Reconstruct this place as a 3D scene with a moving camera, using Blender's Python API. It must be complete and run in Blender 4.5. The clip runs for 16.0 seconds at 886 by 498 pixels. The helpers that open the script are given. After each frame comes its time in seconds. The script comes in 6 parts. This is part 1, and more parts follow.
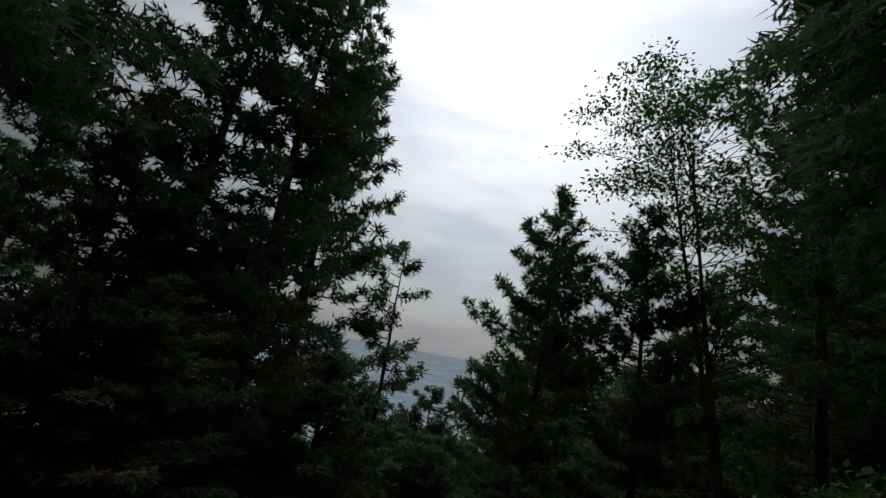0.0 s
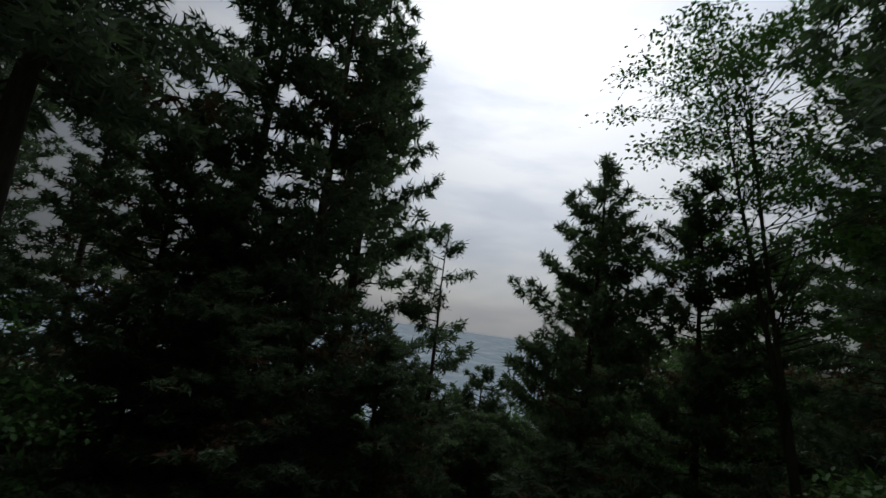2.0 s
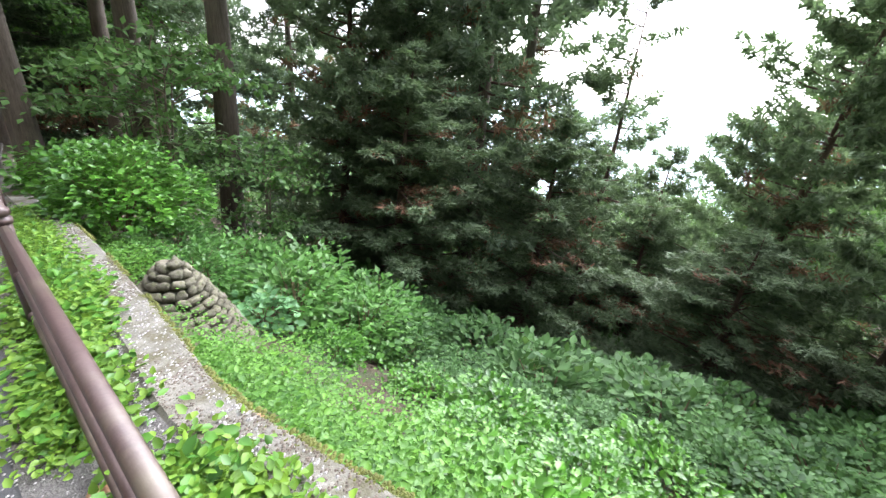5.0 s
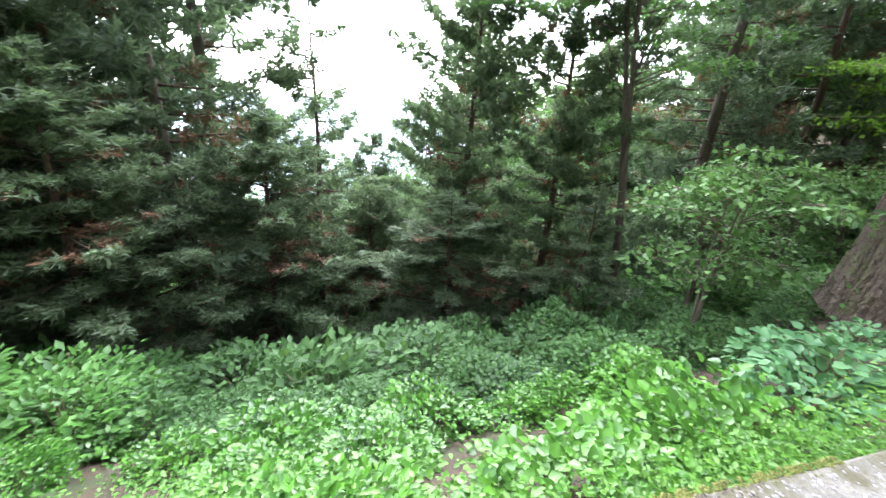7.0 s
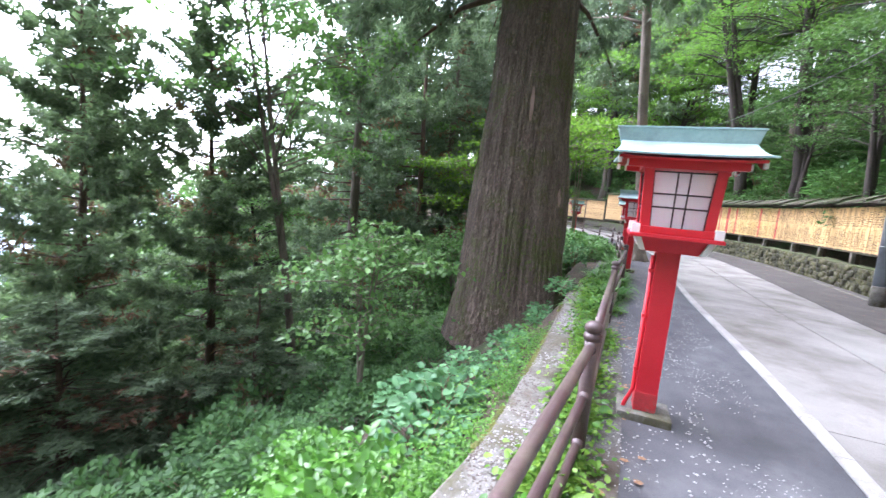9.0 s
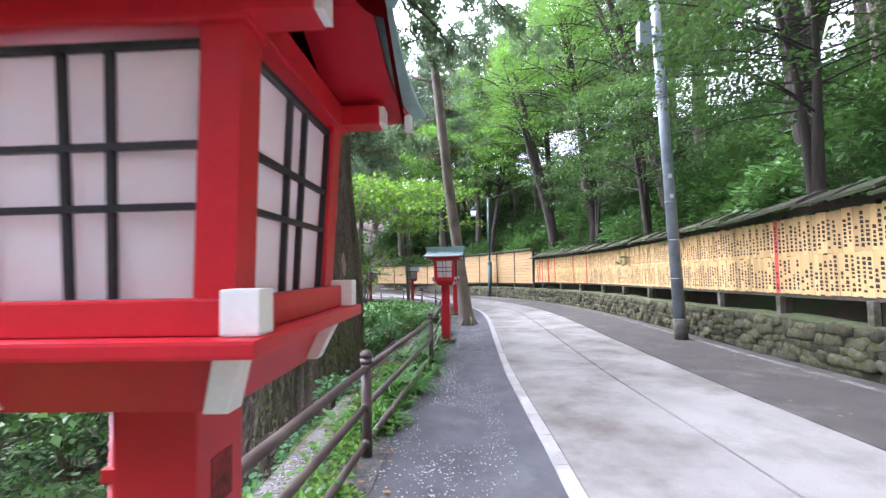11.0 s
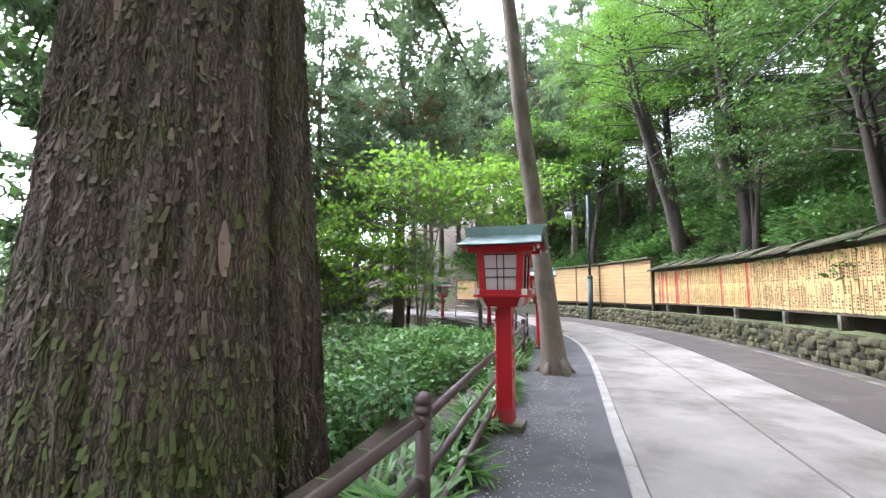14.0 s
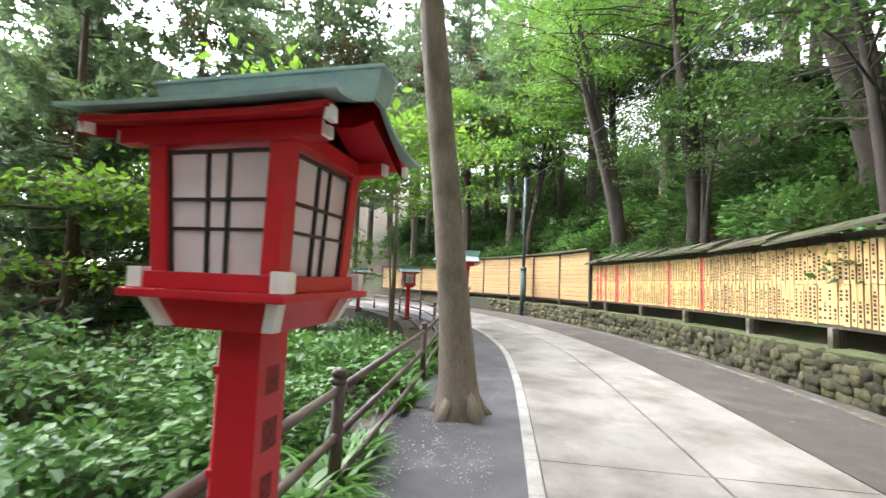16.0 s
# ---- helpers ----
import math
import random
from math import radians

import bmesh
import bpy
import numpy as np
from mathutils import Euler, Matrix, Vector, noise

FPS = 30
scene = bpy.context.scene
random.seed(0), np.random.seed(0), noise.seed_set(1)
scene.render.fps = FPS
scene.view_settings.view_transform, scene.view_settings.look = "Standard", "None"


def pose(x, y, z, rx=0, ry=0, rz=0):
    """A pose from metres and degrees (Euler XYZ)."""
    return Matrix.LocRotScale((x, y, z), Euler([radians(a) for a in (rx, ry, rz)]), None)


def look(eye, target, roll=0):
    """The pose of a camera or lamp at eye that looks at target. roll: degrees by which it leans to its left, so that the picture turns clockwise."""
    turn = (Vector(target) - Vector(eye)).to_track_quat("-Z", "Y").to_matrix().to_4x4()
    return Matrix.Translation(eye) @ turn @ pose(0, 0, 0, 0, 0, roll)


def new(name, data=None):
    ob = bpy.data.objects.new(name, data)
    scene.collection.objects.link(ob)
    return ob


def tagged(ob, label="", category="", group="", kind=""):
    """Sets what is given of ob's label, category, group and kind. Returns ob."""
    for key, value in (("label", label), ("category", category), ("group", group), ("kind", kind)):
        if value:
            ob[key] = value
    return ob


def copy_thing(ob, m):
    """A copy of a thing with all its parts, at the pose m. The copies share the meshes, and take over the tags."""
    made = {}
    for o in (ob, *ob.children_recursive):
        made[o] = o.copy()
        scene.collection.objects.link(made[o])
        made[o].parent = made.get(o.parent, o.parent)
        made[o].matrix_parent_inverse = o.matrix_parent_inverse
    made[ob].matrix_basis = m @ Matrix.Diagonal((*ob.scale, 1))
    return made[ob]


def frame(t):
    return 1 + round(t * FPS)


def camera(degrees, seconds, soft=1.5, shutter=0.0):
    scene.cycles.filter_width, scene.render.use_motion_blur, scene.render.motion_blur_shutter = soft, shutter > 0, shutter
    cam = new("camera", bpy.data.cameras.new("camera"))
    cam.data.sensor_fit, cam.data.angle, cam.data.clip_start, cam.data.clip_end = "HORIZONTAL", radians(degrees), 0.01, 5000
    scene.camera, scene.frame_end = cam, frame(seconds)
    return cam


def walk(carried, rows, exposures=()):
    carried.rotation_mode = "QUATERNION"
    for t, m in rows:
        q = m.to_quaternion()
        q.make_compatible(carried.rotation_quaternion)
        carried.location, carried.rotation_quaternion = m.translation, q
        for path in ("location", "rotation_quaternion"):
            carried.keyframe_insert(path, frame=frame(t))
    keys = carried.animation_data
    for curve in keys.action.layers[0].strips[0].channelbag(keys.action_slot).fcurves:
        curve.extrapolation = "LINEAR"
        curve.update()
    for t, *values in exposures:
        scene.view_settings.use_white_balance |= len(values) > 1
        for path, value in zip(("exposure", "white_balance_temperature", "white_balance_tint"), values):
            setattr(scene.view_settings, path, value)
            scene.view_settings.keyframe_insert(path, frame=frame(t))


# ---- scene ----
# ---- the camera and its walk ----
cam = camera(93.4, 16.0, soft=1.35, shutter=0.15)
# seconds, eye x, y, z, yaw, pitch, roll
PATH = [
    (0, -0.072, -3.491, 1.696, 78.33, 11.70, 10.49),
    (0.5, -0.069, -3.489, 1.692, 77.89, 12.92, 10.10),
    (1, -0.067, -3.486, 1.692, 77.37, 13.71, 10.05),
    (1.5, -0.070, -3.485, 1.685, 77.65, 13.56, 9.33),
    (2, -0.073, -3.509, 1.665, 83.70, 8.35, 7.82),
    (2.5, -0.073, -3.552, 1.650, 93.07, -2.14, 4.44),
    (3, -0.075, -3.580, 1.645, 106.47, -15.38, -1.29),
    (3.2, -0.085, -3.597, 1.635, 110.40, -18.25, -2.32),
    (3.7, -0.100, -3.620, 1.620, 114.20, -21.30, -1.60),
    (4.5, -0.112, -3.625, 1.605, 109.20, -23.40, 3.20),
    (5.3, -0.112, -3.597, 1.605, 98.81, -24.04, 6.32),
    (5.5, -0.107, -3.578, 1.608, 96.01, -24.02, 5.53),
    (6, -0.098, -3.520, 1.622, 87.46, -23.90, 4.01),
    (6.5, -0.094, -3.500, 1.634, 77.68, -22.97, 3.98),
    (7, -0.080, -3.480, 1.652, 65.90, -21.54, 3.66),
    (7.5, -0.080, -3.470, 1.663, 52.72, -19.50, 2.50),
    (8, -0.062, -3.450, 1.680, 40.95, -16.86, 2.58),
    (8.5, 0.000, -3.310, 1.698, 33.38, -13.42, 2.31),
    (9, 0.110, -2.892, 1.695, 24.26, -7.91, 4.98),
    (9.5, 0.381, -2.309, 1.690, 13.71, -3.08, 2.19),
    (9.7, 0.514, -2.073, 1.705, 11.83, -1.08, 0.85),
    (10.7, 0.880, -0.720, 1.640, 5.50, 2.60, -1.20),
    (11.8, 1.007, 0.927, 1.566, 6.72, 4.54, -0.76),
    (12, 1.016, 1.240, 1.560, 10.62, 5.35, -0.55),
    (12.5, 1.016, 2.070, 1.535, 12.93, 6.17, 0.26),
    (13, 0.985, 2.934, 1.510, 13.85, 6.38, 0.76),
    (13.5, 0.900, 3.780, 1.493, 16.52, 6.27, 0.09),
    (14, 0.850, 4.569, 1.479, 18.18, 5.18, -0.02),
    (14.5, 0.810, 5.366, 1.467, 20.43, 3.14, 0.61),
    (15, 0.830, 6.130, 1.460, 20.54, 1.84, 0.35),
    (15.5, 0.865, 6.950, 1.467, 18.28, 2.72, 1.87),
    (16, 0.947, 7.745, 1.465, 9.93, 3.77, 2.26),
]
EXPO = [(0, -5.05, 6450, 10), (2.0, -5.05, 6450, 10), (2.3, -4.85, 6450, 11), (2.6, -3.8, 6500, 11), (2.9, -2.45, 6550, 12), (3.2, -1.65, 6600, 12), (5.3, -0.55, 6450, 17), (6.5, -0.35, 6300, 16), (8.0, -0.28, 6150, 20), (9.5, -0.22, 5850, 26), (11.8, -0.3, 5900, 25), (12.5, -0.3, 5980, 24), (14, -0.22, 6150, 22), (16, -0.2, 6650, 17)]
BASE_EXPOSURE = 1.0
walk(cam, [(t, Matrix.Translation((x, y, z)) @ pose(0, 0, 0, 0, 0, yaw) @ pose(0, 0, 0, 90 + pitch) @ pose(0, 0, 0, 0, 0, roll))
           for t, x, y, z, yaw, pitch, roll in PATH], [(t, e + BASE_EXPOSURE, kelvin, tint) for t, e, kelvin, tint in EXPO])

# ---- world and light: a bright overcast sky with broken cloud ----
world = bpy.data.worlds.new("overcast_sky")
scene.world = world
world.use_nodes = True
wn, wl = world.node_tree.nodes, world.node_tree.links
wn.clear()
sky = wn.new("ShaderNodeTexSky")
sky.sky_type, sky.sun_disc = "NISHITA", False
SUN_YAW, SUN_UP = 72.0, 46.0
sky.sun_elevation, sky.sun_rotation = radians(SUN_UP), radians(-SUN_YAW)
wco = wn.new("ShaderNodeTexCoord")
wmap = wn.new("ShaderNodeMapping")
wmap.inputs["Scale"].default_value = (2.2, 2.2, 9.0)
cloud = wn.new("ShaderNodeTexNoise")
cloud.inputs["Scale"].default_value, cloud.inputs["Detail"].default_value, cloud.inputs["Roughness"].default_value = 1.3, 6, 0.55
wramp = wn.new("ShaderNodeValToRGB")
wramp.color_ramp.elements[0].position, wramp.color_ramp.elements[0].color = 0.36, (8.6, 9.2, 10.2, 1)
wramp.color_ramp.elements[1].position, wramp.color_ramp.elements[1].color = 0.58, (11.5, 11.8, 12.2, 1)
wmix = wn.new("ShaderNodeMix")
wmix.data_type = "RGBA"
wmix.inputs["Factor"].default_value = 0.82
wbg, wout = wn.new("ShaderNodeBackground"), wn.new("ShaderNodeOutputWorld")
wbg.inputs["Strength"].default_value = 0.15
wl.new(wco.outputs["Generated"], wmap.inputs["Vector"])
wl.new(wmap.outputs["Vector"], cloud.inputs["Vector"])
wl.new(cloud.outputs["Fac"], wramp.inputs["Fac"])
wl.new(sky.outputs["Color"], wmix.inputs["A"])
wl.new(wramp.outputs["Color"], wmix.inputs["B"])
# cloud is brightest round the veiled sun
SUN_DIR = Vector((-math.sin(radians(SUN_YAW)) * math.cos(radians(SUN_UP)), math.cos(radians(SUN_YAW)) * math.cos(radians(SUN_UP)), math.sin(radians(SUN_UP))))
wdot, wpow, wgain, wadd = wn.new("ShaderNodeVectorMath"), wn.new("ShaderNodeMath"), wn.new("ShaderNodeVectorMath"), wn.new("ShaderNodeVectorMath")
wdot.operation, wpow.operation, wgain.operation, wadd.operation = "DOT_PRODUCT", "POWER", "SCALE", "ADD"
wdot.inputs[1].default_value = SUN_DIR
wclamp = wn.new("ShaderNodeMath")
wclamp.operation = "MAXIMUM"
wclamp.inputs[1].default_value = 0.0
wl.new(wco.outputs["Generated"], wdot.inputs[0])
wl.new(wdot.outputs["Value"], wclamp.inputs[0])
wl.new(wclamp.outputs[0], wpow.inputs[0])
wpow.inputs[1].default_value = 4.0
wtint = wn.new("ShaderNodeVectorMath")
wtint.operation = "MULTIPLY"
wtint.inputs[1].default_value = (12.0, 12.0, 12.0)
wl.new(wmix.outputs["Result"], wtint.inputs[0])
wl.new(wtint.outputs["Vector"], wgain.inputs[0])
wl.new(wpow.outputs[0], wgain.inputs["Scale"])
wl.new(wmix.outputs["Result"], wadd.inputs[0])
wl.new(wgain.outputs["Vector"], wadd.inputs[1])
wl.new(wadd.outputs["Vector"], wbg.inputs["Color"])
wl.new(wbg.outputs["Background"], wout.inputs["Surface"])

sun = new("sun", bpy.data.lights.new("sun", "SUN"))
sun.data.energy, sun.data.angle, sun.data.color = 1.1, radians(35), (1.0, 0.96, 0.9)
sun.matrix_world = look(SUN_DIR * 60, (0, 0, 0))


# ---- materials ----
def nodes_of(name):
    m = bpy.data.materials.new(name)
    m.use_nodes = True
    n, l = m.node_tree.nodes, m.node_tree.links
    return m, n, l, n["Principled BSDF"], n["Material Output"]


def ramp(n, l, fac, stops):
    r = n.new("ShaderNodeValToRGB")
    while len(r.color_ramp.elements) < len(stops):
        r.color_ramp.elements.new(0.5)
    for e, (p, c) in zip(r.color_ramp.elements, stops):
        e.position, e.color = p, (*c, 1)
    l.new(fac, r.inputs["Fac"])
    return r.outputs["Color"]


def noise_out(n, l, scale, detail=4, rough=0.6, stretch=(1, 1, 1), coords="Object"):
    co, mp, t = n.new("ShaderNodeTexCoord"), n.new("ShaderNodeMapping"), n.new("ShaderNodeTexNoise")
    mp.inputs["Scale"].default_value = stretch
    t.inputs["Scale"].default_value, t.inputs["Detail"].default_value, t.inputs["Roughness"].default_value = scale, detail, rough
    l.new(co.outputs[coords], mp.inputs["Vector"])
    l.new(mp.outputs["Vector"], t.inputs["Vector"])
    return t.outputs["Fac"]


def mixed(n, l, fac, a, b, how="MIX"):
    m = n.new("ShaderNodeMix")
    m.data_type, m.blend_type = "RGBA", how
    for key, v in (("Factor", fac), ("A", a), ("B", b)):
        if isinstance(v, (int, float)):
            m.inputs[key].default_value = v
        elif isinstance(v, tuple):
            m.inputs[key].default_value = (*v, 1)
        else:
            l.new(v, m.inputs[key])
    return m.outputs["Result"]


def bumped(n, l, bsdf, height, strength, distance):
    b = n.new("ShaderNodeBump")
    b.inputs["Strength"].default_value, b.inputs["Distance"].default_value = strength, distance
    l.new(height, b.inputs["Height"])
    l.new(b.outputs["Normal"], bsdf.inputs["Normal"])


def surface(name, dark, light, scale=6, rough=0.8, fine=60, bump=0.3, depth=0.01, stretch=(1, 1, 1), stain=None, stain_scale=0.7,
            stain_at=(0.5, 0.68), metal=0.0, vary=0.0, coords="Object"):
    """Two scales of grain between two colours, stains of a third, relief, and variation from piece to piece."""
    m, n, l, b, _ = nodes_of(name)
    big = noise_out(n, l, scale, 5, 0.6, stretch, coords)
    small = noise_out(n, l, fine, 3, 0.7, stretch, coords)
    c = ramp(n, l, mixed(n, l, 0.45, big, small), [(0.35, dark), (0.65, light)])
    if stain:
        c = mixed(n, l, ramp(n, l, noise_out(n, l, stain_scale, 6, 0.65, (1, 1, 1), coords), [(stain_at[0], (0, 0, 0)), (stain_at[1], (1, 1, 1))]), c, stain)
    if vary:
        info, hsv, mr = n.new("ShaderNodeObjectInfo"), n.new("ShaderNodeHueSaturation"), n.new("ShaderNodeMapRange")
        mr.inputs["To Min"].default_value, mr.inputs["To Max"].default_value = 1 - vary, 1 + vary
        l.new(info.outputs["Random"], mr.inputs["Value"])
        l.new(mr.outputs["Result"], hsv.inputs["Value"])
        l.new(c, hsv.inputs["Color"])
        c = hsv.outputs["Color"]
    l.new(c, b.inputs["Base Color"])
    b.inputs["Roughness"].default_value, b.inputs["Metallic"].default_value = rough, metal
    bumped(n, l, b, small, bump, depth)
    return m


def foliage(name, dark, light, dead=None, dead_share=0.0, gloss=0.45, through_share=0.35, vivid=1.06):
    """Leaves: colour from leaf to leaf, some light passing through."""
    m, n, l, b, out = nodes_of(name)
    geo = n.new("ShaderNodeNewGeometry")
    patch = noise_out(n, l, 0.9, 3, 0.6)
    fac = n.new("ShaderNodeMath")
    fac.operation = "MULTIPLY_ADD"
    fac.inputs[1].default_value, fac.inputs[2].default_value = 0.55, 0.0
    l.new(geo.outputs["Random Per Island"], fac.inputs[0])
    add = n.new("ShaderNodeMath")
    add.operation = "MULTIPLY_ADD"
    add.inputs[1].default_value = 0.55
    l.new(patch, add.inputs[0])
    l.new(fac.outputs[0], add.inputs[2])
    info, each = n.new("ShaderNodeObjectInfo"), n.new("ShaderNodeMath")
    each.operation = "MULTIPLY_ADD"
    each.inputs[1].default_value = 0.24
    l.new(info.outputs["Random"], each.inputs[0])
    l.new(add.outputs[0], each.inputs[2])
    c = ramp(n, l, each.outputs[0], [(0.28, dark), (0.88, light)])
    if dead:
        pick = ramp(n, l, noise_out(n, l, 0.55, 2, 0.5), [(0.66 - dead_share * 0.6, (0, 0, 0)), (0.74 - dead_share * 0.6, (1, 1, 1))])
        c = mixed(n, l, pick, c, dead)
    calm = n.new("ShaderNodeHueSaturation")
    calm.inputs["Saturation"].default_value = vivid
    l.new(c, calm.inputs["Color"])
    c = calm.outputs["Color"]
    l.new(c, b.inputs["Base Color"])
    b.inputs["Roughness"].default_value, b.inputs["Specular IOR Level"].default_value = gloss, 0.42
    tr, mx = n.new("ShaderNodeBsdfTranslucent"), n.new("ShaderNodeMixShader")
    l.new(mixed(n, l, 0.5, c, (0.15, 0.26, 0.06)), tr.inputs["Color"])
    mx.inputs["Fac"].default_value = through_share
    l.new(b.outputs["BSDF"], mx.inputs[1])
    l.new(tr.outputs["BSDF"], mx.inputs[2])
    l.new(mx.outputs["Shader"], out.inputs["Surface"])
    return m


M = {}
M["soil"] = surface("forest_soil", (0.025, 0.02, 0.012), (0.075, 0.05, 0.03), 3, 0.95, 40, 0.6, 0.03, stain=(0.03, 0.06, 0.014), stain_scale=0.8)
M["asphalt"] = surface("worn_asphalt", (0.032, 0.033, 0.036), (0.085, 0.086, 0.09), 2.5, 0.8, 160, 0.6, 0.006, stain=(0.12, 0.12, 0.12), stain_scale=1.4, stain_at=(0.56, 0.75))
M["slab"] = surface("road_concrete", (0.15, 0.142, 0.125), (0.25, 0.24, 0.215), 1.1, 0.85, 120, 0.3, 0.004, stain=(0.095, 0.084, 0.068), stain_scale=0.8, stain_at=(0.45, 0.66), vary=0.06)
M["shoulder"] = surface("brown_worn_asphalt", (0.034, 0.03, 0.026), (0.068, 0.06, 0.05), 1.8, 0.85, 140, 0.6, 0.006, stain=(0.11, 0.1, 0.085), stain_scale=0.9, stain_at=(0.55, 0.75))
M["kerb"] = surface("kerb_concrete", (0.17, 0.165, 0.15), (0.34, 0.33, 0.305), 4, 0.8, 90, 0.3, 0.004, stain=(0.2, 0.2, 0.18), stain_scale=2.5, stain_at=(0.58, 0.75), vary=0.08)
M["ledge"] = surface("mossy_ledge_concrete", (0.085, 0.08, 0.07), (0.215, 0.205, 0.18), 5, 0.9, 60, 0.6, 0.012, stain=(0.07, 0.066, 0.035), stain_scale=3.4, stain_at=(0.45, 0.6))
M["bark"] = surface("cedar_bark", (0.075, 0.056, 0.045), (0.24, 0.185, 0.145), 7, 0.95, 30, 0.9, 0.04, (1, 1, 0.12), stain=(0.1, 0.115, 0.035), stain_scale=1.3, stain_at=(0.5, 0.68))


def crack_bark(m, scale, stretch):
    """Adds long dark furrows between plates of bark."""
    n, l, b = m.node_tree.nodes, m.node_tree.links, m.node_tree.nodes["Principled BSDF"]
    co, mp, vo = n.new("ShaderNodeTexCoord"), n.new("ShaderNodeMapping"), n.new("ShaderNodeTexVoronoi")
    mp.inputs["Scale"].default_value = (1, 1, stretch)
    vo.feature = "DISTANCE_TO_EDGE"
    vo.inputs["Scale"].default_value = scale
    wob = n.new("ShaderNodeTexNoise")
    wob.inputs["Scale"].default_value, wob.inputs["Detail"].default_value = 5.0, 4
    mix = n.new("ShaderNodeMix")
    mix.data_type = "VECTOR"
    mix.inputs["Factor"].default_value = 0.12
    l.new(co.outputs["Object"], wob.inputs["Vector"])
    l.new(co.outputs["Object"], mp.inputs["Vector"])
    l.new(mp.outputs["Vector"], mix.inputs["A"])
    l.new(wob.outputs["Color"], mix.inputs["B"])
    l.new(mix.outputs["Result"], vo.inputs["Vector"])
    edge = ramp(n, l, vo.outputs["Distance"], [(0.0, (0.5, 0.48, 0.46)), (0.16, (1, 1, 1))])
    old = b.inputs["Base Color"].links[0].from_socket
    l.new(mixed(n, l, 1.0, old, edge, "MULTIPLY"), b.inputs["Base Color"])
    bump2 = n.new("ShaderNodeBump")
    bump2.inputs["Strength"].default_value, bump2.inputs["Distance"].default_value = 0.9, 0.03
    l.new(edge, bump2.inputs["Height"])
    l.new(b.inputs["Normal"].links[0].from_socket, bump2.inputs["Normal"])
    l.new(bump2.outputs["Normal"], b.inputs["Normal"])


crack_bark(M["bark"], 42.0, 0.09)
M["bark_flake"] = foliage("bark_flake", (0.075, 0.058, 0.046), (0.2, 0.16, 0.125), (0.09, 0.11, 0.04), 0.3, 0.95, 0.0)
M["scar"] = surface("bare_inner_bark", (0.2, 0.13, 0.105), (0.34, 0.24, 0.2), 14, 0.9, 50, 0.5, 0.01, (1, 1, 0.1))
M["trunk"] = surface("young_cedar_bark", (0.05, 0.032, 0.024), (0.13, 0.085, 0.06), 8, 0.95, 40, 0.8, 0.02, (1, 1, 0.15))
M["cedar_grey"] = surface("grey_brown_cedar_bark", (0.06, 0.048, 0.038), (0.17, 0.14, 0.11), 8, 0.95, 40, 0.8, 0.02, (1, 1, 0.12))
M["grey_bark"] = surface("smooth_grey_bark", (0.13, 0.105, 0.08), (0.25, 0.21, 0.165), 5, 0.9, 50, 0.6, 0.015, (1, 1, 0.3), stain=(0.1, 0.085, 0.06), stain_scale=1.5)
M["stone"] = surface("mossy_wall_stone", (0.03, 0.027, 0.02), (0.155, 0.14, 0.105), 9, 0.92, 40, 0.9, 0.025, stain=(0.065, 0.07, 0.016), stain_scale=2.4, stain_at=(0.38, 0.56), vary=0.5)
M["cobble"] = surface("river_cobble", (0.084, 0.078, 0.054), (0.180, 0.168, 0.126), 5, 0.9, 60, 0.4, 0.008, stain=(0.09, 0.1, 0.04), stain_scale=3, vary=0.25)
M["mortar"] = surface("dark_mossy_joint", (0.035, 0.035, 0.025), (0.09, 0.085, 0.06), 6, 0.97, 50, 0.6, 0.015, stain=(0.05, 0.075, 0.02), stain_scale=1.5)
M["red"] = surface("vermilion_paint", (0.5, 0.012, 0.022), (0.6, 0.02, 0.032), 4, 0.42, 90, 0.08, 0.002, stain=(0.4, 0.012, 0.02), stain_scale=2.0)
M["red_worn"] = surface("scuffed_vermilion_paint", (0.3, 0.03, 0.03), (0.55, 0.03, 0.04), 9, 0.6, 60, 0.2, 0.003, stain=(0.2, 0.13, 0.11), stain_scale=8)
M["white"] = surface("white_paint", (0.72, 0.72, 0.71), (0.82, 0.82, 0.81), 8, 0.6, 80, 0.1, 0.002)
M["paper"], pn, pl, pb, po = nodes_of("milky_paper_pane")
pb.inputs["Base Color"].default_value, pb.inputs["Roughness"].default_value = (0.8, 0.81, 0.8, 1), 0.5
ptr, pmx = pn.new("ShaderNodeBsdfTranslucent"), pn.new("ShaderNodeMixShader")
ptr.inputs["Color"].default_value = (0.97, 0.97, 0.97, 1)
pmx.inputs["Fac"].default_value = 0.6
pl.new(ramp(pn, pl, noise_out(pn, pl, 5.0, 4, 0.6), [(0.3, (0.82, 0.85, 0.88)), (0.7, (0.9, 0.93, 0.96))]), pb.inputs["Base Color"])
pl.new(pb.outputs["BSDF"], pmx.inputs[1])
pl.new(ptr.outputs["BSDF"], pmx.inputs[2])
pl.new(pmx.outputs["Shader"], po.inputs["Surface"])
M["black"] = surface("black_lacquer", (0.012, 0.012, 0.014), (0.025, 0.025, 0.028), 6, 0.5, 60, 0.1, 0.002)
M["copper"] = surface("weathered_green_roof_sheet", (0.24, 0.37, 0.36), (0.34, 0.48, 0.46), 3, 0.42, 40, 0.12, 0.003, stain=(0.19, 0.27, 0.27), stain_scale=3)
M["rail"] = surface("brown_rail_paint", (0.05, 0.03, 0.028), (0.09, 0.06, 0.055), 5, 0.45, 60, 0.25, 0.003, stain=(0.13, 0.11, 0.08), stain_scale=2, stain_at=(0.5, 0.7))
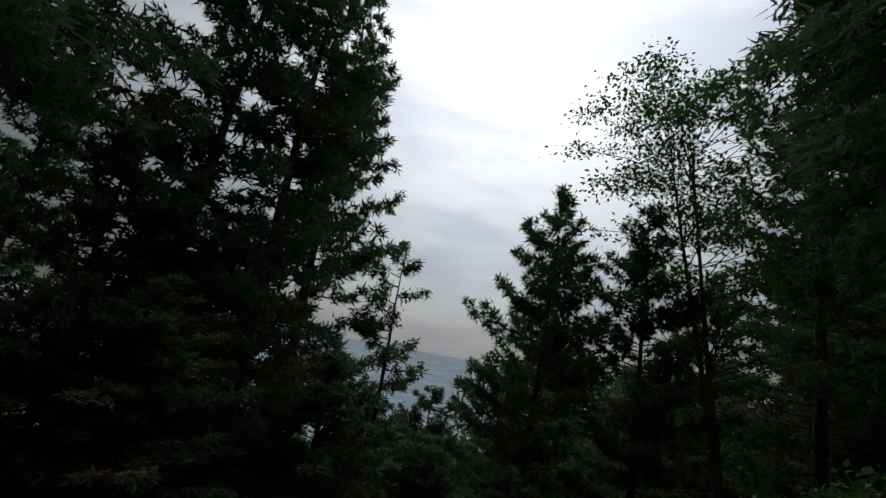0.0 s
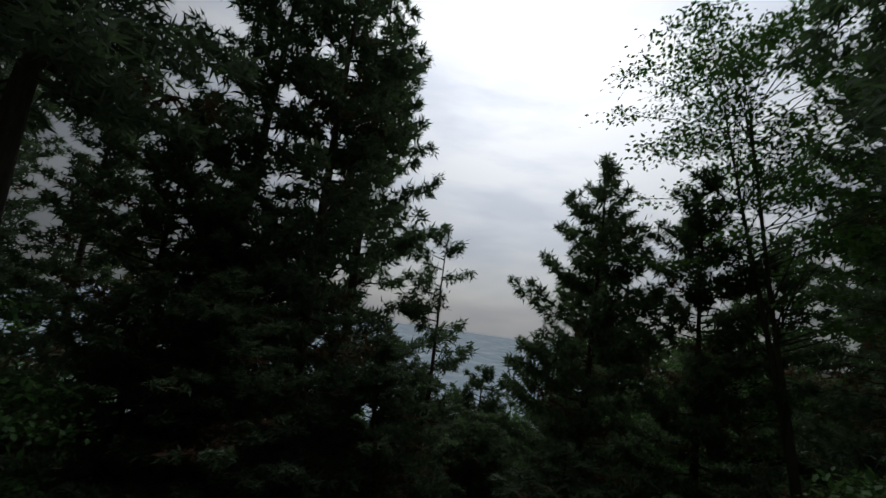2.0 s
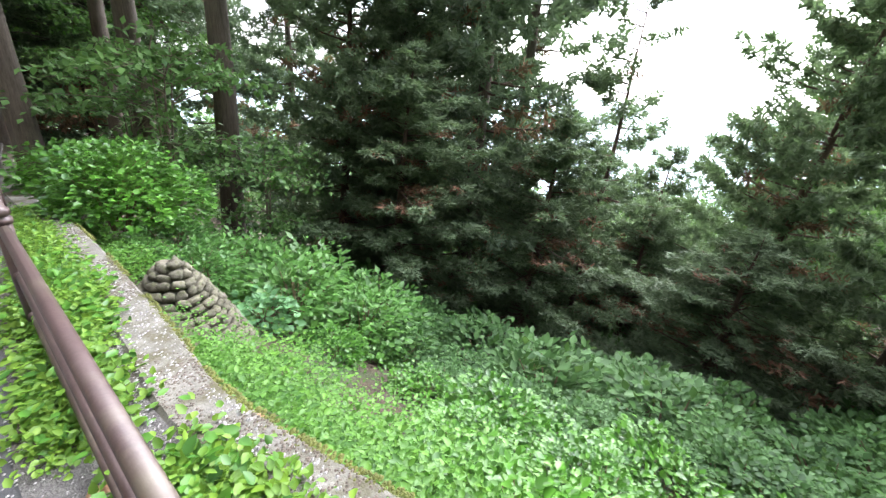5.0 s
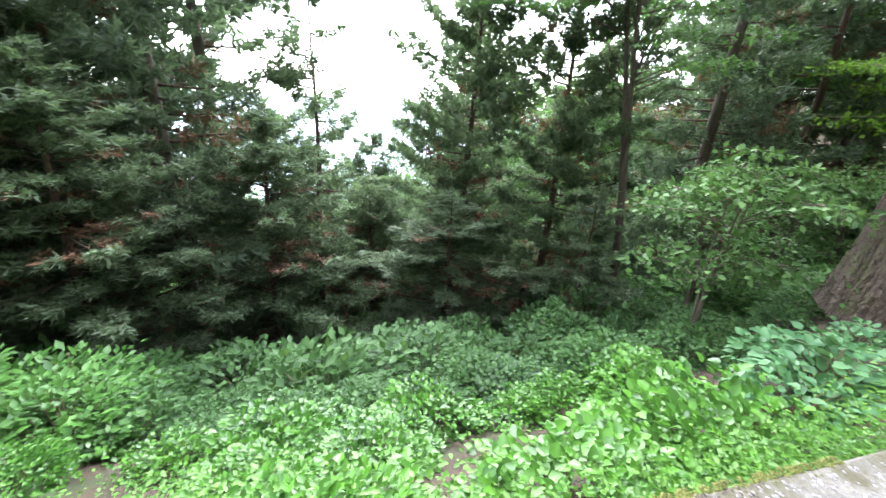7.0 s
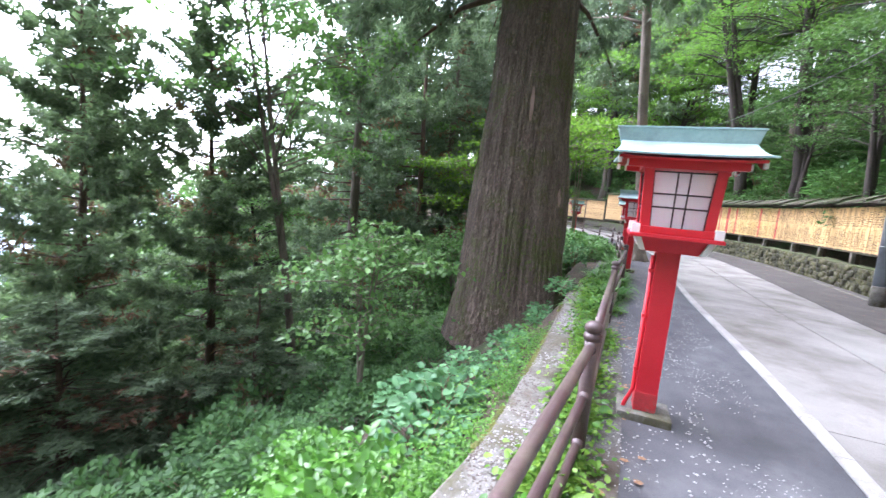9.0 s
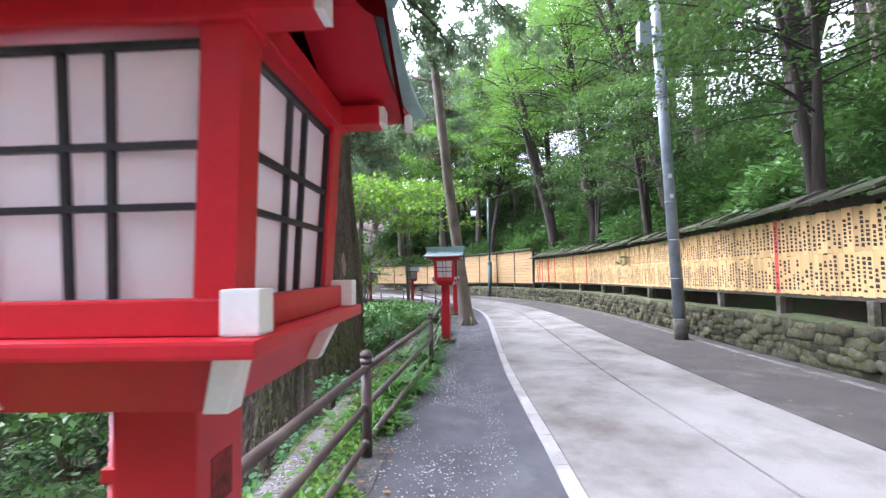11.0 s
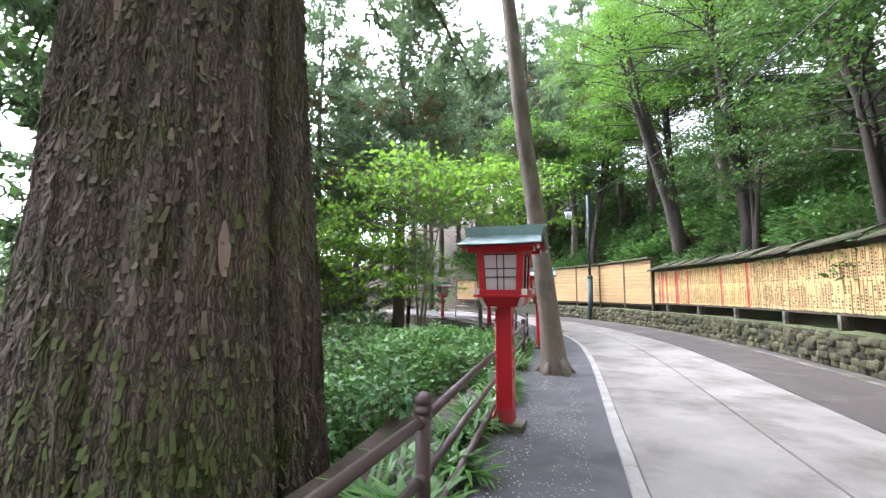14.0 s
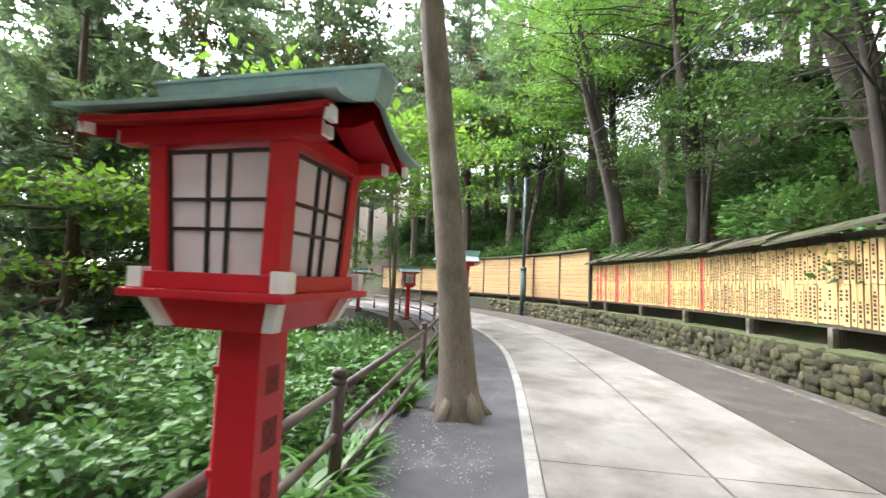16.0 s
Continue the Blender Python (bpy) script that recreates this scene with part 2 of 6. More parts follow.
M["steel"] = surface("galvanised_pole", (0.2, 0.235, 0.26), (0.3, 0.34, 0.37), 3, 0.5, 50, 0.1, 0.002, metal=0.2, stain=(0.16, 0.18, 0.2), stain_scale=2)
M["lamp_green"] = surface("dark_green_lamp_paint", (0.02, 0.05, 0.05), (0.04, 0.085, 0.08), 4, 0.5, 60, 0.1, 0.002)
M["wood"] = surface("fresh_pale_wood", (0.5, 0.32, 0.12), (0.68, 0.47, 0.21), 6, 0.75, 30, 0.2, 0.002, (6, 6, 0.6), vary=0.22, coords="Object")
M["plank"] = surface("tan_plank", (0.3, 0.19, 0.075), (0.45, 0.3, 0.13), 5, 0.8, 30, 0.3, 0.003, (0.5, 0.5, 6), vary=0.12)
M["old_wood"] = surface("dark_weathered_wood", (0.03, 0.022, 0.016), (0.09, 0.065, 0.045), 5, 0.9, 40, 0.5, 0.006, (1, 1, 0.3), stain=(0.04, 0.055, 0.02), stain_scale=1.5)
M["shingle"] = surface("mossy_bark_shingle", (0.025, 0.02, 0.014), (0.075, 0.06, 0.042), 6, 0.97, 40, 0.9, 0.02, stain=(0.045, 0.06, 0.018), stain_scale=1.8, stain_at=(0.42, 0.6), vary=0.3)
M["ink"] = surface("brush_ink", (0.02, 0.014, 0.01), (0.05, 0.035, 0.02), 9, 0.8, 50, 0.05, 0.001)
M["moss"] = surface("dark_moss", (0.035, 0.05, 0.015), (0.09, 0.11, 0.035), 9, 0.97, 60, 0.8, 0.02)
M["edge_moss"] = surface("yellow_green_moss", (0.05, 0.062, 0.012), (0.12, 0.13, 0.025), 9, 0.97, 60, 0.8, 0.01)
M["gravel"] = surface("grey_gravel", (0.045, 0.043, 0.042), (0.17, 0.162, 0.15), 30, 0.9, 90, 0.9, 0.02, stain=(0.07, 0.05, 0.03), stain_scale=1.2)
# Distance haze is put into this pale blue colour.
M["far"] = surface("far_land_painted_haze", (0.32, 0.42, 0.47), (0.46, 0.56, 0.62), 0.02, 0.95, 0.2, 0.1, 0.5, stain=(0.62, 0.68, 0.72), stain_scale=0.012)
M["dark_roof"] = surface("dark_temple_roof", (0.02, 0.02, 0.022), (0.05, 0.05, 0.05), 3, 0.8, 30, 0.3, 0.01)
M["cedar"] = foliage("cedar_needles", (0.044, 0.086, 0.04), (0.14, 0.23, 0.1), None, 0, 0.6, 0.44, 0.74)
M["cedar_blue"] = foliage("shaded_cedar_needles", (0.042, 0.082, 0.05), (0.14, 0.22, 0.125), None, 0, 0.6, 0.44, 0.74)
M["cedar_dead"] = foliage("dead_cedar_sprays", (0.09, 0.05, 0.035), (0.22, 0.12, 0.08), None, 0, 0.8, 0.2)
M["hydrangea"] = foliage("hydrangea_leaves", (0.024, 0.085, 0.018), (0.11, 0.28, 0.045), None, 0, 0.36, 0.3)
# Shade under the trees is put into this darker leaf colour.
M["bush_dark"] = foliage("shrub_leaves_painted_shade", (0.018, 0.055, 0.018), (0.07, 0.165, 0.045), None, 0, 0.65, 0.32)
# Yellow-green maple leaves, with sunlight put into the brighter colour.
M["maple_bright"] = foliage("maple_leaves_painted_sun", (0.075, 0.18, 0.015), (0.22, 0.42, 0.035), None, 0, 0.5, 0.6)
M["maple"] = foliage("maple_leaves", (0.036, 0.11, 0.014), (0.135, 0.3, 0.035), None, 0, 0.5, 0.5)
M["weed"] = foliage("weed_leaves", (0.06, 0.16, 0.025), (0.19, 0.33, 0.05), (0.3, 0.3, 0.05), 0.05, 0.5, 0.4)
M["blade"] = foliage("strap_leaves", (0.03, 0.1, 0.02), (0.1, 0.24, 0.05), None, 0, 0.4, 0.3)

M["far_leaf"] = foliage("far_wood_leaves", (0.025, 0.08, 0.02), (0.1, 0.21, 0.05), None, 0, 0.6, 0.3)
M["faded_ink"] = surface("faded_ink", (0.06, 0.01, 0.012), (0.3, 0.02, 0.025), 30, 0.7, 60, 0.1, 0.001)
M["grit"] = surface("dark_grit", (0.04, 0.036, 0.03), (0.16, 0.13, 0.1), 40, 0.9, 90, 0.2, 0.002)
M["ground_leaf"] = foliage("groundcover_leaves", (0.04, 0.125, 0.025), (0.13, 0.29, 0.05), None, 0, 0.45, 0.35)
M["bush_mid"] = foliage("mid_green_leaves", (0.036, 0.105, 0.028), (0.115, 0.265, 0.065), None, 0, 0.4, 0.3)
M["pale_leaf"] = foliage("pale_blue_green_leaves", (0.05, 0.145, 0.06), (0.135, 0.29, 0.125), None, 0, 0.5, 0.3)
# Maple leaves again, with canopy shade put into the colour.
M["maple_dark"] = foliage("maple_leaves_painted_shade", (0.016, 0.054, 0.014), (0.06, 0.14, 0.03), None, 0, 0.55, 0.36)
M["layer"] = foliage("tiered_pale_leaves", (0.045, 0.12, 0.04), (0.15, 0.29, 0.09), None, 0, 0.45, 0.35)
M["oak"] = foliage("oak_leaves", (0.045, 0.12, 0.03), (0.13, 0.29, 0.07), None, 0, 0.5, 0.4)
M["dark_bark"] = surface("dark_damp_bark", (0.02, 0.016, 0.012), (0.06, 0.047, 0.037), 6, 0.95, 40, 0.7, 0.02, (1, 1, 0.3))
M["twig"] = surface("pale_brown_twig", (0.12, 0.08, 0.05), (0.25, 0.18, 0.11), 8, 0.9, 40, 0.3, 0.004)
M["wood_far"] = foliage("pale_wood_boards", (0.46, 0.3, 0.11), (0.7, 0.5, 0.23), None, 0, 0.75, 0.0)
M["red_plaque"] = surface("red_painted_plaque", (0.5, 0.05, 0.03), (0.66, 0.1, 0.06), 6, 0.6, 50, 0.1, 0.002)
M["pebble"] = surface("pale_pebble", (0.14, 0.138, 0.136), (0.4, 0.39, 0.375), 40, 0.85, 90, 0.2, 0.002)
M["dead_leaf"] = surface("brown_dead_leaf", (0.14, 0.07, 0.035), (0.34, 0.2, 0.11), 30, 0.9, 60, 0.2, 0.002)

# ---- building helpers ----
def mesh_from(name, verts, faces, smooth=False):
    me = bpy.data.meshes.new(name)
    verts = np.asarray(verts, dtype=np.float32).reshape(-1, 3)
    if isinstance(faces, np.ndarray):
        k, cnt = faces.shape[1], faces.shape[0]
        me.vertices.add(len(verts))
        me.vertices.foreach_set("co", verts.ravel())
        me.loops.add(k * cnt)
        me.loops.foreach_set("vertex_index", faces.ravel().astype(np.int32))
        me.polygons.add(cnt)
        me.polygons.foreach_set("loop_start", np.arange(cnt, dtype=np.int32) * k)
        me.update(calc_edges=True)
        me.validate()
    else:
        me.from_pydata([tuple(map(float, v)) for v in verts], [], faces)
        me.update()
    if smooth:
        me.polygons.foreach_set("use_smooth", np.ones(len(me.polygons), dtype=bool))
    return me


def mesh_part(name, me, material, parent=None, label="", m=None):
    if material is not None and not me.materials:
        me.materials.append(material)
    ob = new(name, me)
    if parent is not None:
        ob.parent = parent
    if m is not None:
        ob.matrix_basis = m
    return tagged(ob, label)


def part(name, bm, material, parent=None, label="", smooth=False):
    me = bpy.data.meshes.new(name)
    bmesh.ops.recalc_face_normals(bm, faces=bm.faces)
    bm.to_mesh(me)
    bm.free()
    if smooth:
        me.polygons.foreach_set("use_smooth", np.ones(len(me.polygons), dtype=bool))
    return mesh_part(name, me, material, parent, label)


def empty(name, label, category, m=None, group="", kind=""):
    ob = new(name)
    ob.empty_display_size = 0.1
    if m is not None:
        ob.matrix_basis = m
    return tagged(ob, label, category, group, kind)


def add_box(bm, lo, hi, bevel=0.0, m=None, taper=1.0):
    c, s = [(a + b) / 2 for a, b in zip(lo, hi)], [b - a for a, b in zip(lo, hi)]
    got = bmesh.ops.create_cube(bm, size=1, matrix=Matrix.Translation(c) @ Matrix.Diagonal((*s, 1)))["verts"]
    if taper != 1.0:
        for v in got:
            if v.co.z > c[2]:
                v.co.x, v.co.y = c[0] + (v.co.x - c[0]) * taper, c[1] + (v.co.y - c[1]) * taper
    if bevel:
        edges = list({e for v in got for e in v.link_edges})
        made = bmesh.ops.bevel(bm, geom=edges, offset=bevel, segments=2, affect="EDGES", profile=0.7)
        got = list({v for f in made["faces"] for v in f.verts} | {v for v in got if v.is_valid})
    if m is not None:
        bmesh.ops.transform(bm, matrix=m, verts=got)
    return got


def box(lo, hi, bevel=0.0, m=None, taper=1.0):
    bm = bmesh.new()
    add_box(bm, lo, hi, bevel, m, taper)
    return bm


def tube_data(points, radii, sides=10, cap=True, wobble=0.0, seed=0):
    """Vertices and faces of a tapered tube along points."""
    rnd = random.Random(seed)
    verts, faces = [], []
    pts = [Vector(p) for p in points]
    side0 = None
    for i, p in enumerate(pts):
        d = (pts[min(i + 1, len(pts) - 1)] - pts[max(i - 1, 0)]).normalized()
        ref = Vector((0, 0, 1)) if abs(d.z) < 0.9 else Vector((1, 0, 0))
        a = d.cross(ref).normalized() if side0 is None else (side0 - d * side0.dot(d)).normalized()
        side0 = a
        b = d.cross(a)
        for k in range(sides):
            w = 2 * math.pi * k / sides
            r = radii[i] * (1 + wobble * rnd.uniform(-1, 1))
            verts.append(p + (a * math.cos(w) + b * math.sin(w)) * r)
    for i in range(len(pts) - 1):
        for k in range(sides):
            faces.append((i * sides + k, i * sides + (k + 1) % sides, (i + 1) * sides + (k + 1) % sides, (i + 1) * sides + k))
    if cap:
        faces.append(tuple(range(sides))[::-1])
        faces.append(tuple((len(pts) - 1) * sides + k for k in range(sides)))
    return verts, faces


def tube(name, points, radii, material, parent=None, sides=10, label="", wobble=0.0, seed=0):
    if isinstance(radii, (int, float)):
        radii = [radii] * len(points)
    v, f = tube_data(points, radii, sides, True, wobble, seed)
    return mesh_part(name, mesh_from(name, v, f, True), material, parent, label)


# ---- the line of the road: the kerb's edge, from behind the start to beyond the bend ----
REF = [(-17.5, -36.0), (-11.5, -27.5), (-7.5, -20.9), (-3.5, -13.9), (-1.62, -9.8), (-0.27, -7.2), (0.69, -5.2), (1.46, -1.5), (1.53, 0.5), (1.42, 3.0), (1.22, 6.0), (1.12, 9.0),
       (1.05, 12.0), (0.92, 15.0), (0.55, 18.2), (-0.45, 22.0), (-1.95, 25.6), (-4.5, 29.4), (-8.5, 33.0), (-14.0, 36.2), (-24.0, 40.0)]


def catmull(pts, step=0.25):
    out = []
    pts = [np.array(p, float) for p in pts]
    for i in range(1, len(pts) - 2):
        p0, p1, p2, p3 = pts[i - 1:i + 3]
        cnt = max(2, int(np.linalg.norm(p2 - p1) / step))
        for k in range(cnt):
            t = k / cnt
            out.append(0.5 * (2 * p1 + (p2 - p0) * t + (2 * p0 - 5 * p1 + 4 * p2 - p3) * t * t + (3 * p1 - p0 - 3 * p2 + p3) * t ** 3))
    return np.array(out)


LINE = catmull(REF)
TANG = np.gradient(LINE, axis=0)
TANG /= np.linalg.norm(TANG, axis=1)[:, None]
NORM = np.stack([TANG[:, 1], -TANG[:, 0]], 1)
ARC = np.r_[0, np.cumsum(np.linalg.norm(np.diff(LINE, axis=0), axis=1))]
ARC -= ARC[np.argmin(np.abs(LINE[:, 1]) + np.abs(LINE[:, 0] - 1.4))]
S_MIN, S_MAX = ARC[0], ARC[-1]


def road_z(y):
    """Height of the road: a gentle fall ahead, a steeper one behind the start."""
    if y >= -1:
        return -0.018 * (min(y, 32) - 9.1)
    d = -1 - y
    return 0.182 - (0.0113 * d * d if d < 8 else 0.7232 + 0.148 * (d - 8))


def along(s):
    """Place, heading (radians from +y, to the left) and normal of the kerb line at arc length s (0 near the first lantern)."""
    x, y = np.interp(s, ARC, LINE[:, 0]), np.interp(s, ARC, LINE[:, 1])
    tx, ty = np.interp(s, ARC, TANG[:, 0]), np.interp(s, ARC, TANG[:, 1])
    q = math.hypot(tx, ty)
    return x, y, tx / q, ty / q


def on_road(s, off, dz=0.0):
    x, y, tx, ty = along(s)
    return Vector((x + ty * off, y - tx * off, road_z(y) + dz))


def heading(s):
    _, _, tx, ty = along(s)
    return math.degrees(math.atan2(-tx, ty))


def s_of(x, y):
    return float(ARC[np.argmin((LINE[:, 0] - x) ** 2 + (LINE[:, 1] - y) ** 2)])


def offset_of(x, y):
    """Signed distance from the kerb line, and the road's height there, for arrays."""
    x, y = np.asarray(x, float), np.asarray(y, float)
    d2 = (x[..., None] - LINE[:, 0]) ** 2 + (y[..., None] - LINE[:, 1]) ** 2
    i = d2.argmin(-1)
    sgn = (x - LINE[i, 0]) * NORM[i, 0] + (y - LINE[i, 1]) * NORM[i, 1]
    zs = np.array([road_z(v) for v in LINE[:, 1]])
    return np.sign(sgn) * np.sqrt(d2.min(-1)), zs[i]


def soft_noise(x, y, scale, seed=0.0):
    return np.array([noise.noise((a * scale + seed, b * scale - seed, seed)) for a, b in zip(np.ravel(x), np.ravel(y))]).reshape(np.shape(x))


def land_z(x, y):
    """Height of the natural ground on both sides of the road."""
    x, y = np.asarray(x, float), np.asarray(y, float)
    off, z = offset_of(x, y)
    left = np.clip(-off - 2.1, 0, None)
    fall = 0.6 + 0.66 * np.minimum(left, 5) + 0.62 * np.clip(left - 5, 0, 22) + 0.2 * np.clip(left - 27, 0, 200)
    drop = np.where(left > 0, fall * np.clip(left / 0.3, 0, 1), 0.1)
    right = np.clip(off - 5.2, 0, None)
    rise = 0.75 + 0.72 * np.minimum(right, 15) + 0.25 * np.clip(right - 15, 0, 30)
    bank = np.where(right > 0, rise * np.clip(right / 0.4, 0, 1), -0.15)
    bank = np.where((right > 0) & (y > 0), bank * np.clip((x + 30) / 12, 0, 1), bank)
    rough = soft_noise(x, y, 0.35, 3.0) * 0.3 + soft_noise(x, y, 1.1, 7.0) * 0.1
    edge = np.clip((np.abs(off - 1.5) - 4.2) / 2, 0, 1)
    return z + np.where(off < 1.5, -drop, bank) + rough * edge


def at_ground(x, y, dz=0.0):
    return Vector((x, y, float(land_z(np.array([x]), np.array([y]))[0]) + dz))


def strip(name, off0, off1, material, dz=0.0, s0=None, s1=None, step=0.5, thick=0.0, cols=1, parent=None, relief=0.0, label=""):
    """A band that follows the road between two offsets, with real thickness where given."""
    s0, s1 = S_MIN if s0 is None else s0, S_MAX if s1 is None else s1
    ss = np.arange(s0, s1 + step * 0.5, step)
    verts, faces = [], []
    for s in ss:
        for c in range(cols + 1):
            o = off0 + (off1 - off0) * c / cols
            v = on_road(s, o, dz)
            v.z += relief * noise.noise((v.x * 1.7, v.y * 1.7, 0.3))
            verts.append(v)
    w = cols + 1
    for i in range(len(ss) - 1):
        for c in range(cols):
            faces.append((i * w + c, i * w + c + 1, (i + 1) * w + c + 1, (i + 1) * w + c))
    if thick:
        base = len(verts)
        verts += [v - Vector((0, 0, thick)) for v in verts[:base]]
        for i in range(len(ss) - 1):
            for c, flip in ((0, False), (cols, True)):
                q = (i * w + c, (i + 1) * w + c, base + (i + 1) * w + c, base + i * w + c)
                faces.append(q[::-1] if flip else q)
        for i in (0, len(ss) - 1):
            for c in range(cols):
                q = (i * w + c, i * w + c + 1, base + i * w + c + 1, base + i * w + c)
                faces.append(q if i else q[::-1])
    return mesh_part(name, mesh_from(name, verts, faces), material, parent, label)
# ---- the large structure ----
def build_ground():
    xs = np.r_[np.arange(-140, -40, 6.0), np.arange(-40, 26, 0.8), np.arange(26, 110, 6.0)]
    ys = np.r_[np.arange(-120, -34, 6.0), np.arange(-34, 46, 0.8), np.arange(46, 130, 6.0)]
    gx, gy = np.meshgrid(xs, ys)
    z = land_z(gx, gy)
    n0, n1 = gx.shape
    verts = np.stack([gx, gy, z], -1).reshape(-1, 3)
    i = np.arange(n0 * n1).reshape(n0, n1)
    faces = np.stack([i[:-1, :-1], i[:-1, 1:], i[1:, 1:], i[1:, :-1]], -1).reshape(-1, 4)
    tagged(mesh_part("ground", mesh_from("ground", verts, faces, True), M["soil"]), "brown forest soil sloping down beside the road", "ground", kind="structure")
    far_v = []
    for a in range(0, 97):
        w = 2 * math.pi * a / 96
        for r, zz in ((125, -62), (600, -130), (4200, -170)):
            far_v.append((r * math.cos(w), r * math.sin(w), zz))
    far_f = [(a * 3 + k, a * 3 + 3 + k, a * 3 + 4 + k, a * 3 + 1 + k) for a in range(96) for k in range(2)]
    tagged(mesh_part("backdrop", mesh_from("backdrop", far_v, far_f), M["far"]), "far plain with a distant town, painted hazy blue", "backdrop", kind="structure")


build_ground()
tagged(strip("pavement", -1.32, 0.0, M["asphalt"], 0.0, thick=0.25, cols=4, relief=0.012), "dark worn asphalt footway beside the road", "pavement", kind="structure")
tagged(strip("verge_gravel", -1.82, -1.32, M["gravel"], 0.008, thick=0.25, cols=4, relief=0.012), "grey gravel verge under the railing", "gravel verge", kind="structure")
tagged(strip("road_base", 0.0, 2.68, M["mortar"], -0.03, thick=0.3), "dark bed of the concrete road", "road", kind="structure")
tagged(strip("road_shoulder", 2.68, 4.62, M["shoulder"], 0.0, thick=0.3, cols=4, relief=0.01), "dark asphalt shoulder along the stone wall", "road", kind="structure")


def curved_block(name, s0, s1, o0, o1, z0, z1, material, parent, step=0.6, bevel=0.012, lift=0.0):
    """A block that follows the road, with worn upper edges."""
    cnt = max(1, int((s1 - s0) / step))
    rows = []
    for i in range(cnt + 1):
        s = s0 + (s1 - s0) * i / cnt
        prof = [(o0, z0), (o0, z1 - bevel), (o0 + bevel, z1), (o1 - bevel, z1), (o1, z1 - bevel), (o1, z0)]
        rows.append([on_road(s, o, z + lift) for o, z in prof])
    verts = [v for r in rows for v in r]
    faces = [(i * 6 + k, i * 6 + (k + 1) % 6, (i + 1) * 6 + (k + 1) % 6, (i + 1) * 6 + k) for i in range(cnt) for k in range(6)]
    faces += [tuple(range(6))[::-1], tuple(cnt * 6 + k for k in range(6))]
    return mesh_part(name, mesh_from(name, verts, faces), material, parent)


# concrete slabs of the carriageway, two lanes with open joints
road = empty("road", "pale concrete road of jointed slabs", "road", kind="structure")
S_CROSS = s_of(1.3, 6.35)
slab_len = 5.2
k0 = int((S_MIN - S_CROSS) / slab_len)
for k in range(k0, int((S_MAX - S_CROSS) / slab_len)):
    a, b = S_CROSS + k * slab_len, S_CROSS + (k + 1) * slab_len
    for o0, o1 in ((0.125, 1.464), (1.486, 2.66)):
        curved_block("slab", a + 0.006, b - 0.006, o0, o1, -0.2, 0.004, M["slab"], road, 0.65, 0.006)
# kerb stones
kerb = empty("kerb", "pale concrete kerb strip between footway and road", "kerb", kind="structure")
kl = 0.6
for k in range(int(-16 / kl), int(34 / kl)):
    curved_block("kerb_stone", k * kl + 0.004, (k + 1) * kl - 0.004, 0.0, 0.117, -0.15, 0.022, M["kerb"], kerb, 0.6, 0.01)
# gutter stones on the far side
gutter = empty("gutter", "thin pale concrete gutter along the wall", "gutter", kind="structure")
for k in range(-14, 36):
    curved_block("gutter_stone", k * 1.0 + 0.004, (k + 1) * 1.0 - 0.004, 4.24, 4.36, -0.1, 0.008, M["ledge"], gutter, 0.5, 0.01)
# the low retaining ledge on the valley side
ledge = empty("ledge", "worn mossy concrete ledge above the slope", "retaining ledge", kind="structure")
s_a, s_b = s_of(-6, -19), s_of(1.2, 5.4)
n_l = int((s_b - s_a) / 3.0)
for k in range(n_l):
    a, b = s_a + (s_b - s_a) * k / n_l, s_a + (s_b - s_a) * (k + 1) / n_l
    curved_block("ledge_block", a + 0.003, b - 0.003, -2.12, -1.82, -1.3, 0.02, M["ledge"], ledge, 0.5, 0.025)

# ---- the rough stone wall ----
wall = empty("stone_wall", "low mossy rubble stone wall under the fence", "stone wall", kind="structure")
strip("wall_core", 4.68, 5.25, M["mortar"], 0.64, s0=-16, s1=34, thick=1.0, parent=wall)
strip("wall_top_moss", 4.66, 5.3, M["moss"], 0.675, s0=-16, s1=34, thick=0.03, cols=3, relief=0.05, parent=wall)
rw = random.Random(5)


def stone_mesh(seed):
    r = random.Random(seed)
    bm = bmesh.new()
    bmesh.ops.create_icosphere(bm, subdivisions=2, radius=0.5)
    for v in bm.verts:
        p = v.co
        big = max(abs(p.x), abs(p.y), abs(p.z))
        q = p.lerp(p * (0.5 / max(big, 1e-6)), 0.75)
        v.co = q * (1 + 0.4 * noise.noise(p * 2.3 + Vector((seed, 0, 0)))) 
    me = bpy.data.meshes.new("stone")
    bm.to_mesh(me)
    bm.free()
    me.polygons.foreach_set("use_smooth", np.ones(len(me.polygons), dtype=bool))
    return me


STONES = [stone_mesh(i * 3.7) for i in range(9)]
for me in STONES:
    me.materials.append(M["stone"])


def lay_wall_stones():
    count = 0
    for row, (zc, hh) in enumerate(((0.05, 0.18), (0.18, 0.18), (0.32, 0.18), (0.455, 0.18), (0.585, 0.17))):
        s = -2.0 + rw.uniform(0, 0.1)
        while s < 30:
            w = rw.uniform(0.13, 0.3) * (1 + max(0, s - 16) * 0.05)
            c = on_road(s + w / 2, 4.69 + rw.uniform(-0.035, 0.03), zc + rw.uniform(-0.025, 0.025))
            m = Matrix.Translation(c) @ pose(0, 0, 0, rw.uniform(-8, 8), rw.uniform(-15, 15), heading(s) + rw.uniform(-6, 6)) @ Matrix.Diagonal((rw.uniform(0.1, 0.14), w * 1.06, hh * rw.uniform(0.9, 1.15), 1))
            ob = new("stone", STONES[rw.randrange(9)])
            ob.parent, ob.matrix_basis = wall, m
            s += w
            count += 1
    return count


